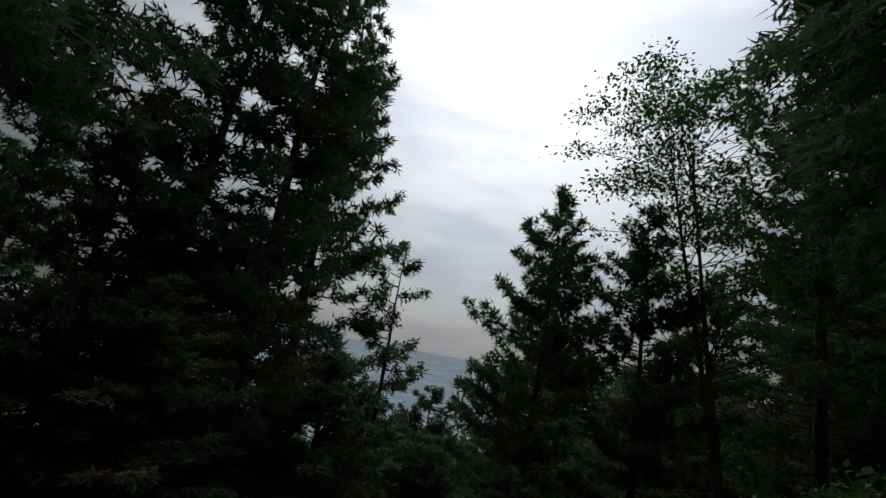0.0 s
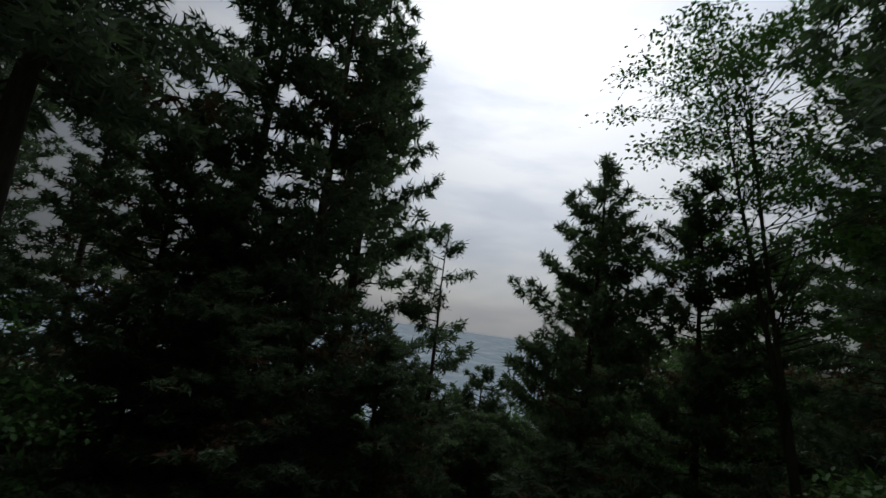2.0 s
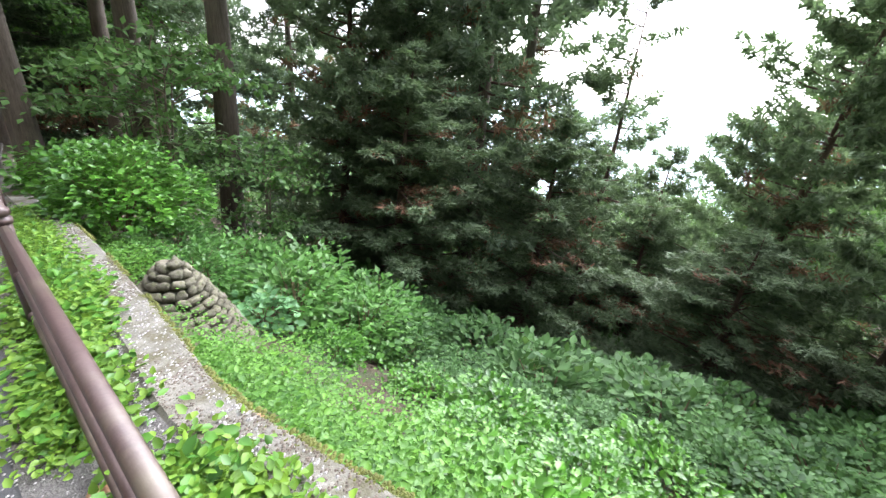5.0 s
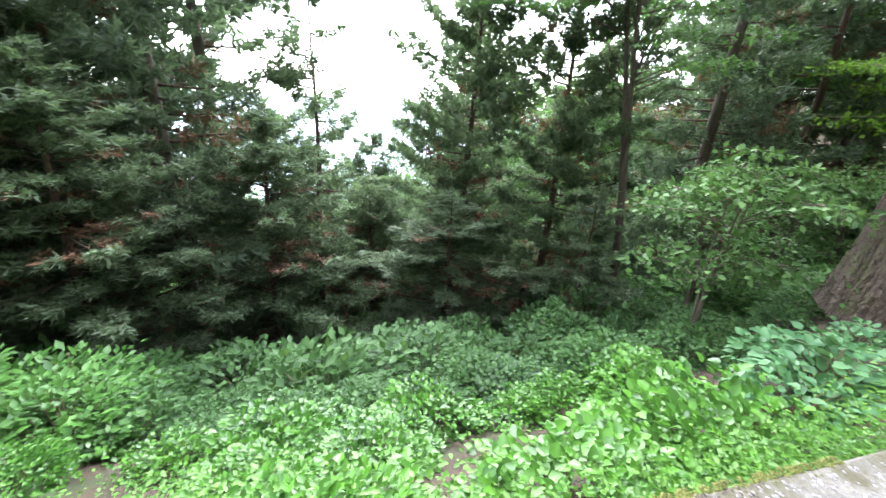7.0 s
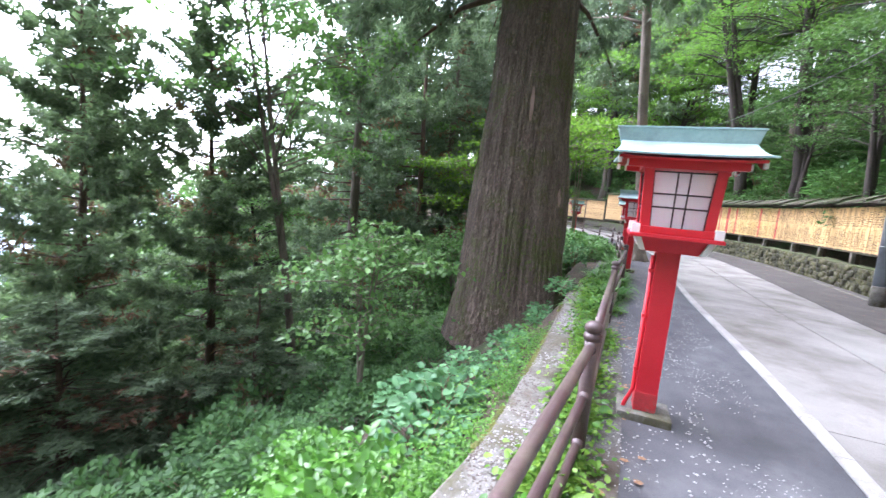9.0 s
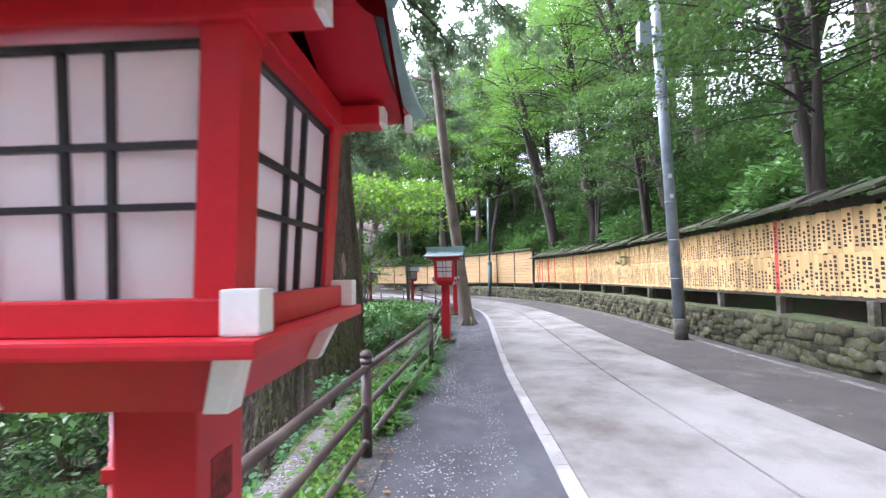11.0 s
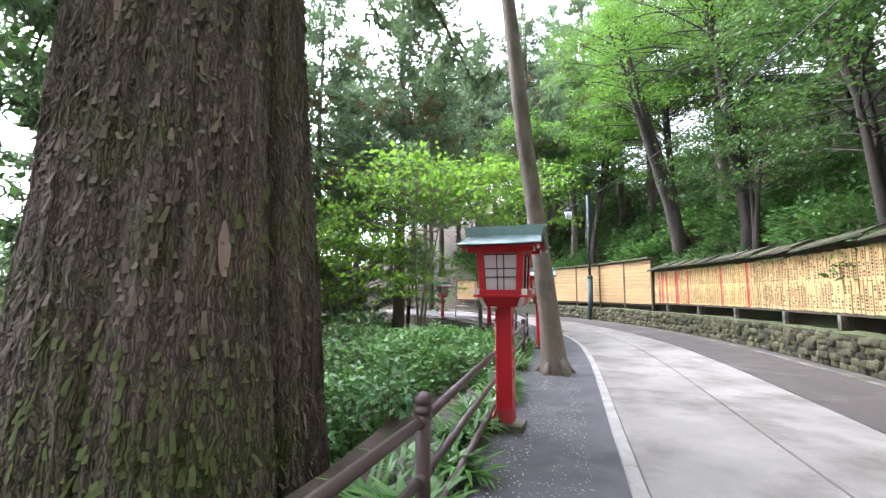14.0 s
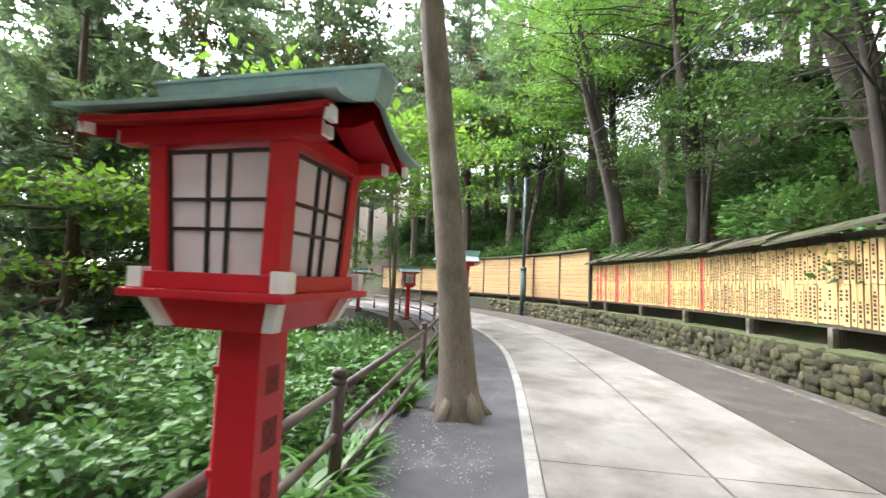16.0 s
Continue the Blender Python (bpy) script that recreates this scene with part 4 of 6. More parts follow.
# ---- the great cedar beside the footway ----
def great_cedar():
    cx, cy = -2.6, 7.5
    base = at_ground(cx, cy)
    top = empty("giant_cedar", "huge old cedar with deeply furrowed brown bark", "tree", Matrix.Translation((cx, cy, 0)))
    z0, h = base.z - 0.5, 26.0
    nseg, nz = 420, 110
    verts = []
    rng = random.Random(4)
    flare = [(rng.uniform(0, 6.28), rng.uniform(0.05, 0.12), rng.choice((3, 4, 5))) for _ in range(4)]
    for j in range(nz + 1):
        f = j / nz
        z = z0 + (h - z0) * f ** 1.5
        q = max(0.0, z + 2.2)
        r = 0.93 + 0.27 / (1 + math.exp((z - 2.9) * 1.1)) - 0.012 * max(z, 0) + 0.34 * math.exp(-q * 0.75)
        for i in range(nseg):
            w = 2 * math.pi * i / nseg
            lobes = sum(a * math.cos(k * w + ph) for ph, a, k in flare) * math.exp(-q * 0.28) * 0.8 + 0.035 * math.cos(2 * w + 0.6)
            px, py = math.cos(w), math.sin(w)
            rid = abs(noise.noise((px * 8, py * 8, z * 0.3))) * 0.09 + noise.noise((px * 24, py * 24, z * 0.8)) * 0.03 + noise.noise((px * 52, py * 52, z * 2.6)) * 0.016
            dent = 0.13 * math.exp(-((w - 6.15 + 0.03 * math.sin(z)) / 0.07) ** 2) + 0.06 * math.exp(-((w - 5.1 - 0.04 * z) / 0.1) ** 2)
            rr = r * (1 + lobes) + rid - dent
            verts.append((px * rr, py * rr, z))
    i = np.arange((nz + 1) * nseg).reshape(nz + 1, nseg)
    faces = np.stack([i[:-1], np.roll(i[:-1], -1, 1), np.roll(i[1:], -1, 1), i[1:]], -1).reshape(-1, 4)
    mesh_part("trunk", mesh_from("trunk", verts, faces, False), M["bark"], top)
    # loose flakes of bark, lifted at their lower ends
    r = np.random.default_rng(3)
    ring = np.array(verts).reshape(nz + 1, nseg, 3)
    fv, ff = [], []
    for _ in range(12000):
        j, i0 = int(r.integers(4, 74)), int(r.integers(0, nseg))
        c = ring[j, i0] + np.array([0, 0, r.uniform(-0.14, 0.14)])
        n2 = np.array([c[0], c[1], 0.0]) / math.hypot(c[0], c[1])
        tang = np.array([-n2[1], n2[0], 0.0])
        hh, ww, off = r.uniform(0.04, 0.14), r.uniform(0.009, 0.026), r.uniform(0.014, 0.03)
        skew = tang * r.normal(0, 0.02)
        b0 = len(fv)
        fv += [c - tang * ww + n2 * off, c + tang * ww * 0.8 + n2 * off * r.uniform(0.4, 1.2), c + tang * ww * 0.6 + skew - n2 * 0.02 + np.array([0, 0, hh]), c - tang * ww * 0.7 + skew - n2 * 0.02 + np.array([0, 0, hh * 0.9])]
        ff.append((b0, b0 + 1, b0 + 2, b0 + 3))
    tagged(mesh_part("bark_flake", mesh_from("bark_flake", fv, ff), M["bark_flake"], top, "curling brown bark flakes"), kind="stuff")
    # pale strip where bark has come away
    for w0, z1, z2, half in ((5.02, 3.4, 4.15, 0.045), (5.75, 1.55, 1.95, 0.03)):
        sv, sf = [], []
        for k in range(9):
            f = k / 8
            z = z1 + (z2 - z1) * f
            jz = int(np.argmin(np.abs(ring[:, 0, 2] - z)))
            for e in (-1, 0, 1):
                w = w0 + e * half * math.sin(math.pi * (0.12 + 0.8 * f))
                c = ring[jz, int(w / (2 * math.pi) * nseg) % nseg]
                rr = math.hypot(c[0], c[1]) + 0.014 + (0.012 if e == 0 else -0.004)
                sv.append((math.cos(w) * rr, math.sin(w) * rr, z))
        sf = [(k * 3 + e, k * 3 + e + 1, k * 3 + e + 4, k * 3 + e + 3) for k in range(8) for e in range(2)]
        mesh_part("bark_scar", mesh_from("bark_scar", sv, sf, True), M["scar"], top, "pale pinkish strip of bare bark")
    limbs, P, D, U = [], [], [], []
    for k in range(84):
        z, az, ln = r.uniform(6.5, 24), r.uniform(0, 6.28), r.uniform(2.5, 5.0)
        if k >= 46:
            z, az, ln = r.uniform(5.6, 15), r.uniform(2.7, 4.6), r.uniform(2.8, 4.6)
        out = np.array([math.cos(az), math.sin(az), 0])
        pts = [np.array([0, 0, z]) + out * (0.8 + ln * q) + np.array([0, 0, ln * (0.1 * q - 0.5 * q * q)]) for q in (0, 0.35, 0.7, 1.0)]
        limbs.append(([tuple(p) for p in pts], [0.09, 0.06, 0.035, 0.01]))
        for q in np.linspace(0.3, 1.05, 18):
            c = np.array([0, 0, z]) + out * (0.8 + ln * q) + np.array([0, 0, ln * (0.1 * q - 0.5 * q * q)]) + np.array([-out[1], out[0], 0]) * r.normal(0, 0.5) + r.normal(0, 0.15, 3)
            m = 46
            dirs = unit(r.normal(size=(m, 3)) * 0.7 + out * 0.4 + np.array([0, 0, -0.4]))
            P.append(c + r.normal(0, 0.13, (m, 3)))
            D.append(dirs)
            U.append(rand_dirs(r, m))
    P, D, U = np.concatenate(P), np.concatenate(D), np.concatenate(U)
    tagged(mesh_part("branchwork", limb_mesh("branchwork", limbs, 6), M["trunk"], top), kind="stuff")
    mesh_part("crown", needle_mesh("crown", P, D, U, 0.3, 0.075), M["cedar_blue"], top, "drooping dark green boughs")


great_cedar()
# ---- leaning tree, utility pole, street lamp, wires ----
def leaning_tree():
    b = on_road(s_of(1.05, 12.5), -0.66)
    top = empty("leaning_tree", "slender grey-brown tree leaning over the footway", "tree", Matrix.Translation(b))
    zs = [-0.3, 0.0, 0.12, 0.4, 1.0, 2.5, 4.5, 6.5, 9.0, 12.0, 15.0]
    mesh = tube_data([(-0.105 * max(z, 0) + 0.02 * math.sin(z), 0.02 * z, z) for z in zs], [0.33, 0.29, 0.25, 0.21, 0.185, 0.165, 0.155, 0.145, 0.13, 0.11, 0.08], 18, True, 0.04, 2)
    mesh_part("trunk", mesh_from("trunk", mesh[0], mesh[1], True), M["grey_bark"], top)
    for k in range(5):
        w = k * 1.257 + 0.4
        tube("root", [(0.1 * math.cos(w), 0.1 * math.sin(w), 0.35), (0.24 * math.cos(w), 0.24 * math.sin(w), 0.06), (0.42 * math.cos(w), 0.42 * math.sin(w), -0.08)], [0.07, 0.08, 0.03], M["grey_bark"], top, 9)
    for z, w in ((7.6, 2.6), (8.8, 0.4), (10.2, 4.0), (11.5, 1.6)):
        c = Vector((-0.105 * z, 0.02 * z, z))
        tube("branch", [tuple(c), tuple(c + Vector((math.cos(w), math.sin(w), 0.5))), tuple(c + Vector((2.2 * math.cos(w), 2.2 * math.sin(w), 0.8)))], [0.06, 0.04, 0.012], M["grey_bark"], top, 8)


leaning_tree()
pole = empty("utility_pole", "blue-grey steel utility pole with a concrete foot", "utility pole", Matrix.Translation((5.19, 9.38, road_z(9.38))))
lean_v = Vector((-0.2, 0.16, 8.6))
tube("shaft", [(0, 0, -0.2), tuple(lean_v * 0.5), tuple(lean_v)], [0.125, 0.112, 0.1], M["steel"], pole, 20)
tube("foot", [(0, 0, -0.1), tuple(lean_v * (0.42 / 8.6)), tuple(lean_v * (0.45 / 8.6))], [0.14, 0.137, 0.127], M["ledge"], pole, 20, "pale concrete foot")
for z, lab in ((3.55, "white paper label"), (3.1, "white paper label")):
    c = lean_v * (z / 8.6)
    part("label_plate", box((c.x - 0.05, c.y - 0.128, z), (c.x + 0.02, c.y - 0.108, z + 0.09), 0.002), M["white"], pole, lab)
part("number_plate", box((-0.125, -0.03, 3.0), (-0.104, 0.04, 3.42), 0.002), M["white"], pole, "narrow white number plate")
for z in (1.3, 2.15, 3.0, 4.9, 5.2):
    c = lean_v * (z / 8.6)
    tube("band", [(c.x, c.y, z), (c.x, c.y, z + 0.03)], 0.127 if z < 4 else 0.118, M["steel"], pole, 20)
for k in range(9):
    c = lean_v * ((5.4 + 0.06 * k) / 8.6)
    tube("ribbed_sleeve", [(c.x, c.y, c.z), (c.x, c.y, c.z + 0.035)], 0.121, M["steel"], pole, 16)
part("junction_box", box((-0.62, -0.1, 6.55), (-0.36, 0.16, 7.15), 0.02), M["steel"], pole, "grey cylinder-like equipment box")
part("box_arm", box((-0.36, 0.0, 6.8), (0.12, 0.06, 6.86), 0.005), M["steel"], pole)

lamp = empty("street_lamp", "dark green street lamp with a small hanging lantern head", "street lamp", Matrix.Translation((1.35, 29.2, road_z(29.2))))
tube("lower_pole", [(0, 0, -0.1), (0, 0, 2.3)], 0.15, M["lamp_green"], lamp, 14)
tube("collar", [(0, 0, 2.3), (0, 0, 2.38), (0, 0, 2.5)], [0.17, 0.17, 0.09], M["lamp_green"], lamp, 14)
tube("upper_pole", [(0, 0, 2.4), (0, 0, 7.0)], 0.075, M["lamp_green"], lamp, 12)
tube("bracket", [(0, 0, 6.3), (-0.5, 0, 6.55), (-1.05, 0, 6.35)], 0.03, M["lamp_green"], lamp, 8)
head = tube("lamp_head", [(-1.05, 0, 6.35), (-1.05, 0, 6.25), (-1.05, 0, 6.2), (-1.05, 0, 6.1)], [0.06, 0.12, 0.26, 0.22], M["lamp_green"], lamp, 8)
tube("glass", [(-1.05, 0, 6.1), (-1.05, 0, 5.7)], [0.21, 0.15], M["paper"], head, 8, "frosted lamp glass")
tube("finial", [(-1.05, 0, 5.7), (-1.05, 0, 5.6)], [0.17, 0.05], M["lamp_green"], head, 8)


def wire(name, a, b, sag, r, label):
    a, b = Vector(a), Vector(b)
    pts = [a.lerp(b, f) - Vector((0, 0, sag * 4 * f * (1 - f))) for f in np.linspace(0, 1, 15)]
    ob = tube(name, pts, r, M["black"], None, 6)
    tagged(ob, label, "cable")


wire("overhead_cable", (5.36, 9.5, 6.1), (1.4, 29.2, 6.6), 0.5, 0.014, "thin black overhead cable between pole and lamp")
wire("overhead_cable", (5.34, 9.5, 5.9), (14.0, 12.0, 9.0), 0.5, 0.03, "thick black overhead cable rising to the hillside")
wire("overhead_cable", (1.4, 29.3, 6.0), (6.5, 34.0, 6.4), 0.4, 0.014, "thin black overhead cable behind the lamp")

# ---- the dark-roofed hall among the trees on the bank ----
def hill_hall():
    top = empty("temple_hall", "dark wooden hall with a grey roof among the hillside trees", "building", Matrix.Translation((12.5, 27.5, 5.2)) @ pose(0, 0, 0, 0, 0, 12))
    part("wall", box((-3.2, -2.4, -3.5), (3.2, 2.4, 4.0), 0.03), M["old_wood"], top)
    for sy in (-1, 1):
        bm = bmesh.new()
        pts = [(f, 5.6 - 1.7 * f ** 0.8) for f in np.linspace(0, 1, 7)]
        low = [[bm.verts.new((x, sy * 3.3 * f, z)) for f, z in pts] for x in (-4.2, 4.2)]
        for k in range(6):
            bm.faces.new((low[0][k], low[1][k], low[1][k + 1], low[0][k + 1]))
        bmesh.ops.recalc_face_normals(bm, faces=bm.faces)
        bmesh.ops.solidify(bm, geom=bm.faces[:], thickness=0.16)
        part("roof", bm, M["dark_roof"], top, "dark grey sweeping roof slope")
    part("ridge", box((-4.3, -0.2, 5.5), (4.3, 0.2, 5.95), 0.04), M["dark_roof"], top)
    for x in (-3.1, -1.05, 1.05, 3.1):
        part("post", box((x - 0.11, -2.55, -3.5), (x + 0.11, -2.33, 3.9), 0.02), M["dark_bark"], top)


hill_hall()

# ---- the fence of votive plaques ----
S_J = s_of(-0.88, 23.2)
S_0 = -9.0
plaques = empty("plaque_fence", "long fence of pale wooden votive plaques", "fence", kind="structure")
strip("backing", 5.16, 5.2, M["old_wood"], 2.34, s0=S_0, s1=S_J, thick=1.34, parent=plaques)
strip("bottom_board", 5.08, 5.15, M["old_wood"], 1.035, s0=S_0, s1=S_J, thick=0.05, parent=plaques)
s = S_0
while s < S_J:
    m = Matrix.Translation(on_road(s, 5.18)) @ pose(0, 0, 0, 0, 0, heading(s))
    part("post", box((-0.05, -0.05, 0.4), (0.05, 0.05, 2.52), 0.006, m), M["old_wood"], plaques)
    part("stone_stub", box((-0.05, -0.05, 0.6), (0.05, 0.05, 1.0), 0.012, Matrix.Translation(on_road(s, 5.06)) @ pose(0, 0, 0, 0, 0, heading(s))), M["ledge"], plaques, "short grey concrete stub under the fence")
    s += 1.85


def slat_mesh(w, h, seed):
    r = random.Random(seed)
    bm = box((0, -w / 2, 0), (0.014, w / 2, h), 0)
    for v in bm.verts:
        if v.co.z > h / 2:
            v.co.z += r.uniform(-0.012, 0.012)
    me = bpy.data.meshes.new("plaque")
    bm.to_mesh(me)
    bm.free()
    return me


PLQ = [slat_mesh(0.088, 0.65, k) for k in range(6)]
PLQ_RED = slat_mesh(0.1, 0.66, 9)
for me in PLQ:
    me.materials.append(M["wood"])
PLQ_RED.materials.append(M["red_plaque"])


def hang_plaques():
    r = random.Random(21)
    ink_v, ink_f, pale_v, far_v, far_f = [], [], [], [], []
    near, step = 0, 0.1
    reds = [s_of(1.15, 7.75) + 0.05, s_of(0.2, 19.3), s_of(0.45, 18.3), S_J - 0.4, S_J - 0.6, S_J - 0.9, S_J - 1.5, S_J - 1.6, S_J - 2.2]
    s = S_0 + 0.06
    while s < S_J - 0.05:
        is_red = any(abs(s - q) < 0.051 for q in reds)
        for z0 in (1.045, 1.70):
            o = 5.105 + r.uniform(-0.006, 0.006)
            p = on_road(s, o, z0 + r.uniform(-0.012, 0.012))
            m = Matrix.Translation(p) @ pose(0, 0, 0, r.uniform(-0.8, 0.8), 0, heading(s) + r.uniform(-1.5, 1.5)) @ Matrix.Translation((0, 0, 0))
            if 3.0 < s < 18.0 and near < 300:
                ob = new("plaque", PLQ_RED if is_red else PLQ[r.randrange(6)])
                ob.parent, ob.matrix_basis = plaques, m
                near += 1
            else:
                me = PLQ[r.randrange(6)]
                if is_red:
                    ob = new("plaque", PLQ_RED)
                    ob.parent, ob.matrix_basis = plaques, m
                else:
                    base = len(far_v)
                    far_v += [m @ v.co for v in me.vertices]
                    far_f += [tuple(base + i for i in q.vertices) for q in me.polygons]
            # brushed characters, too small to read, as plain dark marks
            zz = 0.07
            tall = r.random() < 0.75
            for k in range(r.choice((7, 8, 9)) if tall else 5):
                hh = r.uniform(0.036, 0.06)
                wv = r.uniform(0.018, 0.033)
                if r.random() < 0.9:
                    q = [m @ Vector((-0.0022, a, zz + b)) for a, b in ((-wv, 0), (wv, 0.004), (wv * 0.8, hh), (-wv * 0.9, hh - 0.006))]
                    base = len(ink_v)
                    ink_v += q
                    ink_f.append((base, base + 1, base + 2, base + 3))
                zz += hh + r.uniform(0.01, 0.024)
                if zz > 0.57:
                    break
        s += step
    tagged(mesh_part("plaque", mesh_from("plaque", far_v, far_f), M["wood_far"], plaques), kind="stuff")
    tagged(mesh_part("lettering", mesh_from("lettering", ink_v, ink_f), M["ink"], plaques, "small dark brushed lettering"), kind="stuff")


# the shingled roof over the plaques
roof_f = empty("fence_roof", "dark mossy shingle roof over the plaque fence", "fence roof", kind="structure")
rr = random.Random(6)
s = S_0
while s < S_J - 0.3:
    lift = rr.uniform(-0.045, 0.045)
    bm = bmesh.new()
    rows = []
    for f in (0.0, 0.5, 1.0):
        q = s + f * 0.82
        rows.append([on_road(q, o, z + lift + 0.045 * (1 - f)) for o, z in ((4.84, 2.49), (5.08, 2.6), (5.36, 2.7), (5.36, 2.65), (5.08, 2.55), (4.84, 2.44))])
    vs = [[bm.verts.new(p) for p in row] for row in rows]
    for a, b in zip(vs, vs[1:]):
        for k in range(6):
            bm.faces.new((a[k], a[(k + 1) % 6], b[(k + 1) % 6], b[k]))
    bm.faces.new(vs[0][::-1])
    bm.faces.new(vs[-1])
    part("shingle", bm, M["shingle"], roof_f)
    s += 0.72
strip("eave_beam", 5.14, 5.22, M["old_wood"], 2.5, s0=S_0, s1=S_J, thick=0.1, parent=roof_f)

# the plank screen beyond, taller, and the one behind the start
def plank_screen(sa, sb, off, z0, z1, label):
    top = empty("plank_screen", label, "fence", kind="structure")
    rows = 11
    hh = (z1 - z0) / rows
    r = random.Random(int(sa * 10))
    q = sa
    while q < sb - 0.2:
        e = min(q + 1.85, sb)
        for k in range(rows):
            curved_block("plank", q + 0.03, e - 0.03, off, off + 0.025, z0 + k * hh, z0 + (k + 1) * hh - 0.012, M["plank"], top, 0.9, 0.004, r.uniform(-0.003, 0.003))
        m = Matrix.Translation(on_road(q, off + 0.03)) @ pose(0, 0, 0, 0, 0, heading(q))
        part("post", box((-0.05, -0.05, 0.3), (0.05, 0.05, z1 + 0.06), 0.005, m), M["old_wood"], top)
        q = e
    curved_block("coping", sa, sb, off - 0.14, off + 0.24, z1 + 0.04, z1 + 0.12, M["shingle"], top, 0.8, 0.02)
    curved_block("backing", sa, sb, off + 0.05, off + 0.08, z0 - 0.1, z1, M["old_wood"], top, 0.8, 0.002)


plank_screen(S_J + 0.05, S_J + 9.0, 5.05, 0.96, 2.95, "tall tan plank screen with a bark coping")
plank_screen(S_J + 9.1, S_MAX - 2, 5.05, 0.86, 2.4, "lower tan plank screen round the bend")
plank_screen(S_MIN + 2, -9.1, 4.96, 0.75, 2.2, "tan plank screen on the road behind")


# ---- shrubs ----
def dome_leaves(seed, count, leaf, broad, flat=0.75, hollow=0.55, droop=0.2):
    rng = np.random.default_rng(seed)
    d = rand_dirs(rng, count)
    d[:, 2] = np.abs(d[:, 2]) * 0.95 - 0.12
    d = unit(d)
    lump = np.array([1 + 0.3 * noise.noise(Vector(v) * 2.1 + Vector((seed, 0, 0))) + 0.16 * noise.noise(Vector(v) * 5.0 + Vector((0, seed, 0))) for v in d])
    rad = (hollow + (1 - hollow) * rng.random(count) ** 0.45) * lump
    p = d * rad[:, None] * np.array([1, 1, flat])
    grow = unit(d + rng.normal(0, 0.55, (count, 3)) + np.array([0, 0, 0.15 - droop]))
    up = unit(d * 0.45 + np.array([0, 0, 1.0]) + rng.normal(0, 0.28, (count, 3)))
    grow[:, 2] *= 0.45
    size = leaf * rng.uniform(0.65, 1.2, count)
    return leaf_mesh("foliage", p, grow, up, size, size * (0.8 if broad else 0.55), 0.12, broad)


def stem_mesh(seed, cnt=9):
    r = random.Random(seed)
    limbs = []
    for _ in range(cnt):
        a, o = r.uniform(0, 6.28), r.uniform(0.25, 0.7)
        limbs.append(([(0.12 * math.cos(a), 0.12 * math.sin(a), -0.35), (o * 0.5 * math.cos(a), o * 0.5 * math.sin(a), 0.2), (o * math.cos(a + 0.3), o * math.sin(a + 0.3), 0.58)], [0.02, 0.013, 0.006]))
    return limb_mesh("stemwork", limbs, 5)


SHRUB_MESHES = {
    "hydrangea": [(dome_leaves(30 + k, 1900, 0.108, True, 0.85, 0.5), stem_mesh(k)) for k in range(3)],
    "herb": [(dome_leaves(50 + k, 230, 0.27, True, 0.85, 0.35, 0.35), stem_mesh(20 + k, 14)) for k in range(3)],
    "shrub": [(dome_leaves(40 + k, 1250, 0.15, False, 0.85, 0.45), stem_mesh(10 + k)) for k in range(3)],
}
SHRUB_FIRST = {}


def plant(kind, name, m, mat, label, group):
    key = (kind, name, mat, label)
    rnd_i = len(bpy.data.objects) % len(SHRUB_MESHES[kind])
    k2 = (*key, rnd_i)
    if k2 in SHRUB_FIRST:
        ob = copy_thing(SHRUB_FIRST[k2], Matrix.Identity(4))
        ob.matrix_basis = m
        return ob
    top = empty(name, label, "shrub", m, group)
    leaves, stems = SHRUB_MESHES[kind][rnd_i]
    lm = leaves.copy()
    lm.materials.clear()
    mesh_part("foliage", lm, M[mat], top)
    tagged(mesh_part("stemwork", stems, M["twig"], top), kind="stuff")
    SHRUB_FIRST[k2] = top
    return top


def scatter(kind, name, mat, label, group, s0, s1, o0, o1, step, size, seed, sink=0.25, skip=None, squash=1.0):
    r = random.Random(seed)
    s = s0
    while s < s1:
        o = o0
        while o < o1:
            q = on_road(s + r.uniform(-0.45, 0.45) * step, o + r.uniform(-0.45, 0.45) * step)
            if skip is None or not skip(q.x, q.y):
                g = at_ground(q.x, q.y)
                f = r.uniform(*size)
                m = Matrix.Translation(g + Vector((0, 0, f * (0.35 - sink)))) @ pose(0, 0, 0, r.uniform(-12, 12), r.uniform(-12, 12), r.uniform(0, 360)) @ Matrix.Diagonal((f, f, f * r.uniform(0.8, 1.1) * squash, 1))
                plant(kind, name, m, mat, label, group)
            o += step
        s += step


def near_trunk(x, y):
    return (x + 2.53) ** 2 + (y - 7.25) ** 2 < 1.75 ** 2


def hollow_spot(x, y):
    return near_trunk(x, y) or (x + 3.2) ** 2 + (y + 7.25) ** 2 < 1.5 or (x + 2.7) ** 2 + (y + 6.0) ** 2 < 0.6 or (x + 2.4) ** 2 + (y + 1.3) ** 2 < 0.3 or (x < -0.6 and x > -2.7 and 0.0 < y < 5.5)


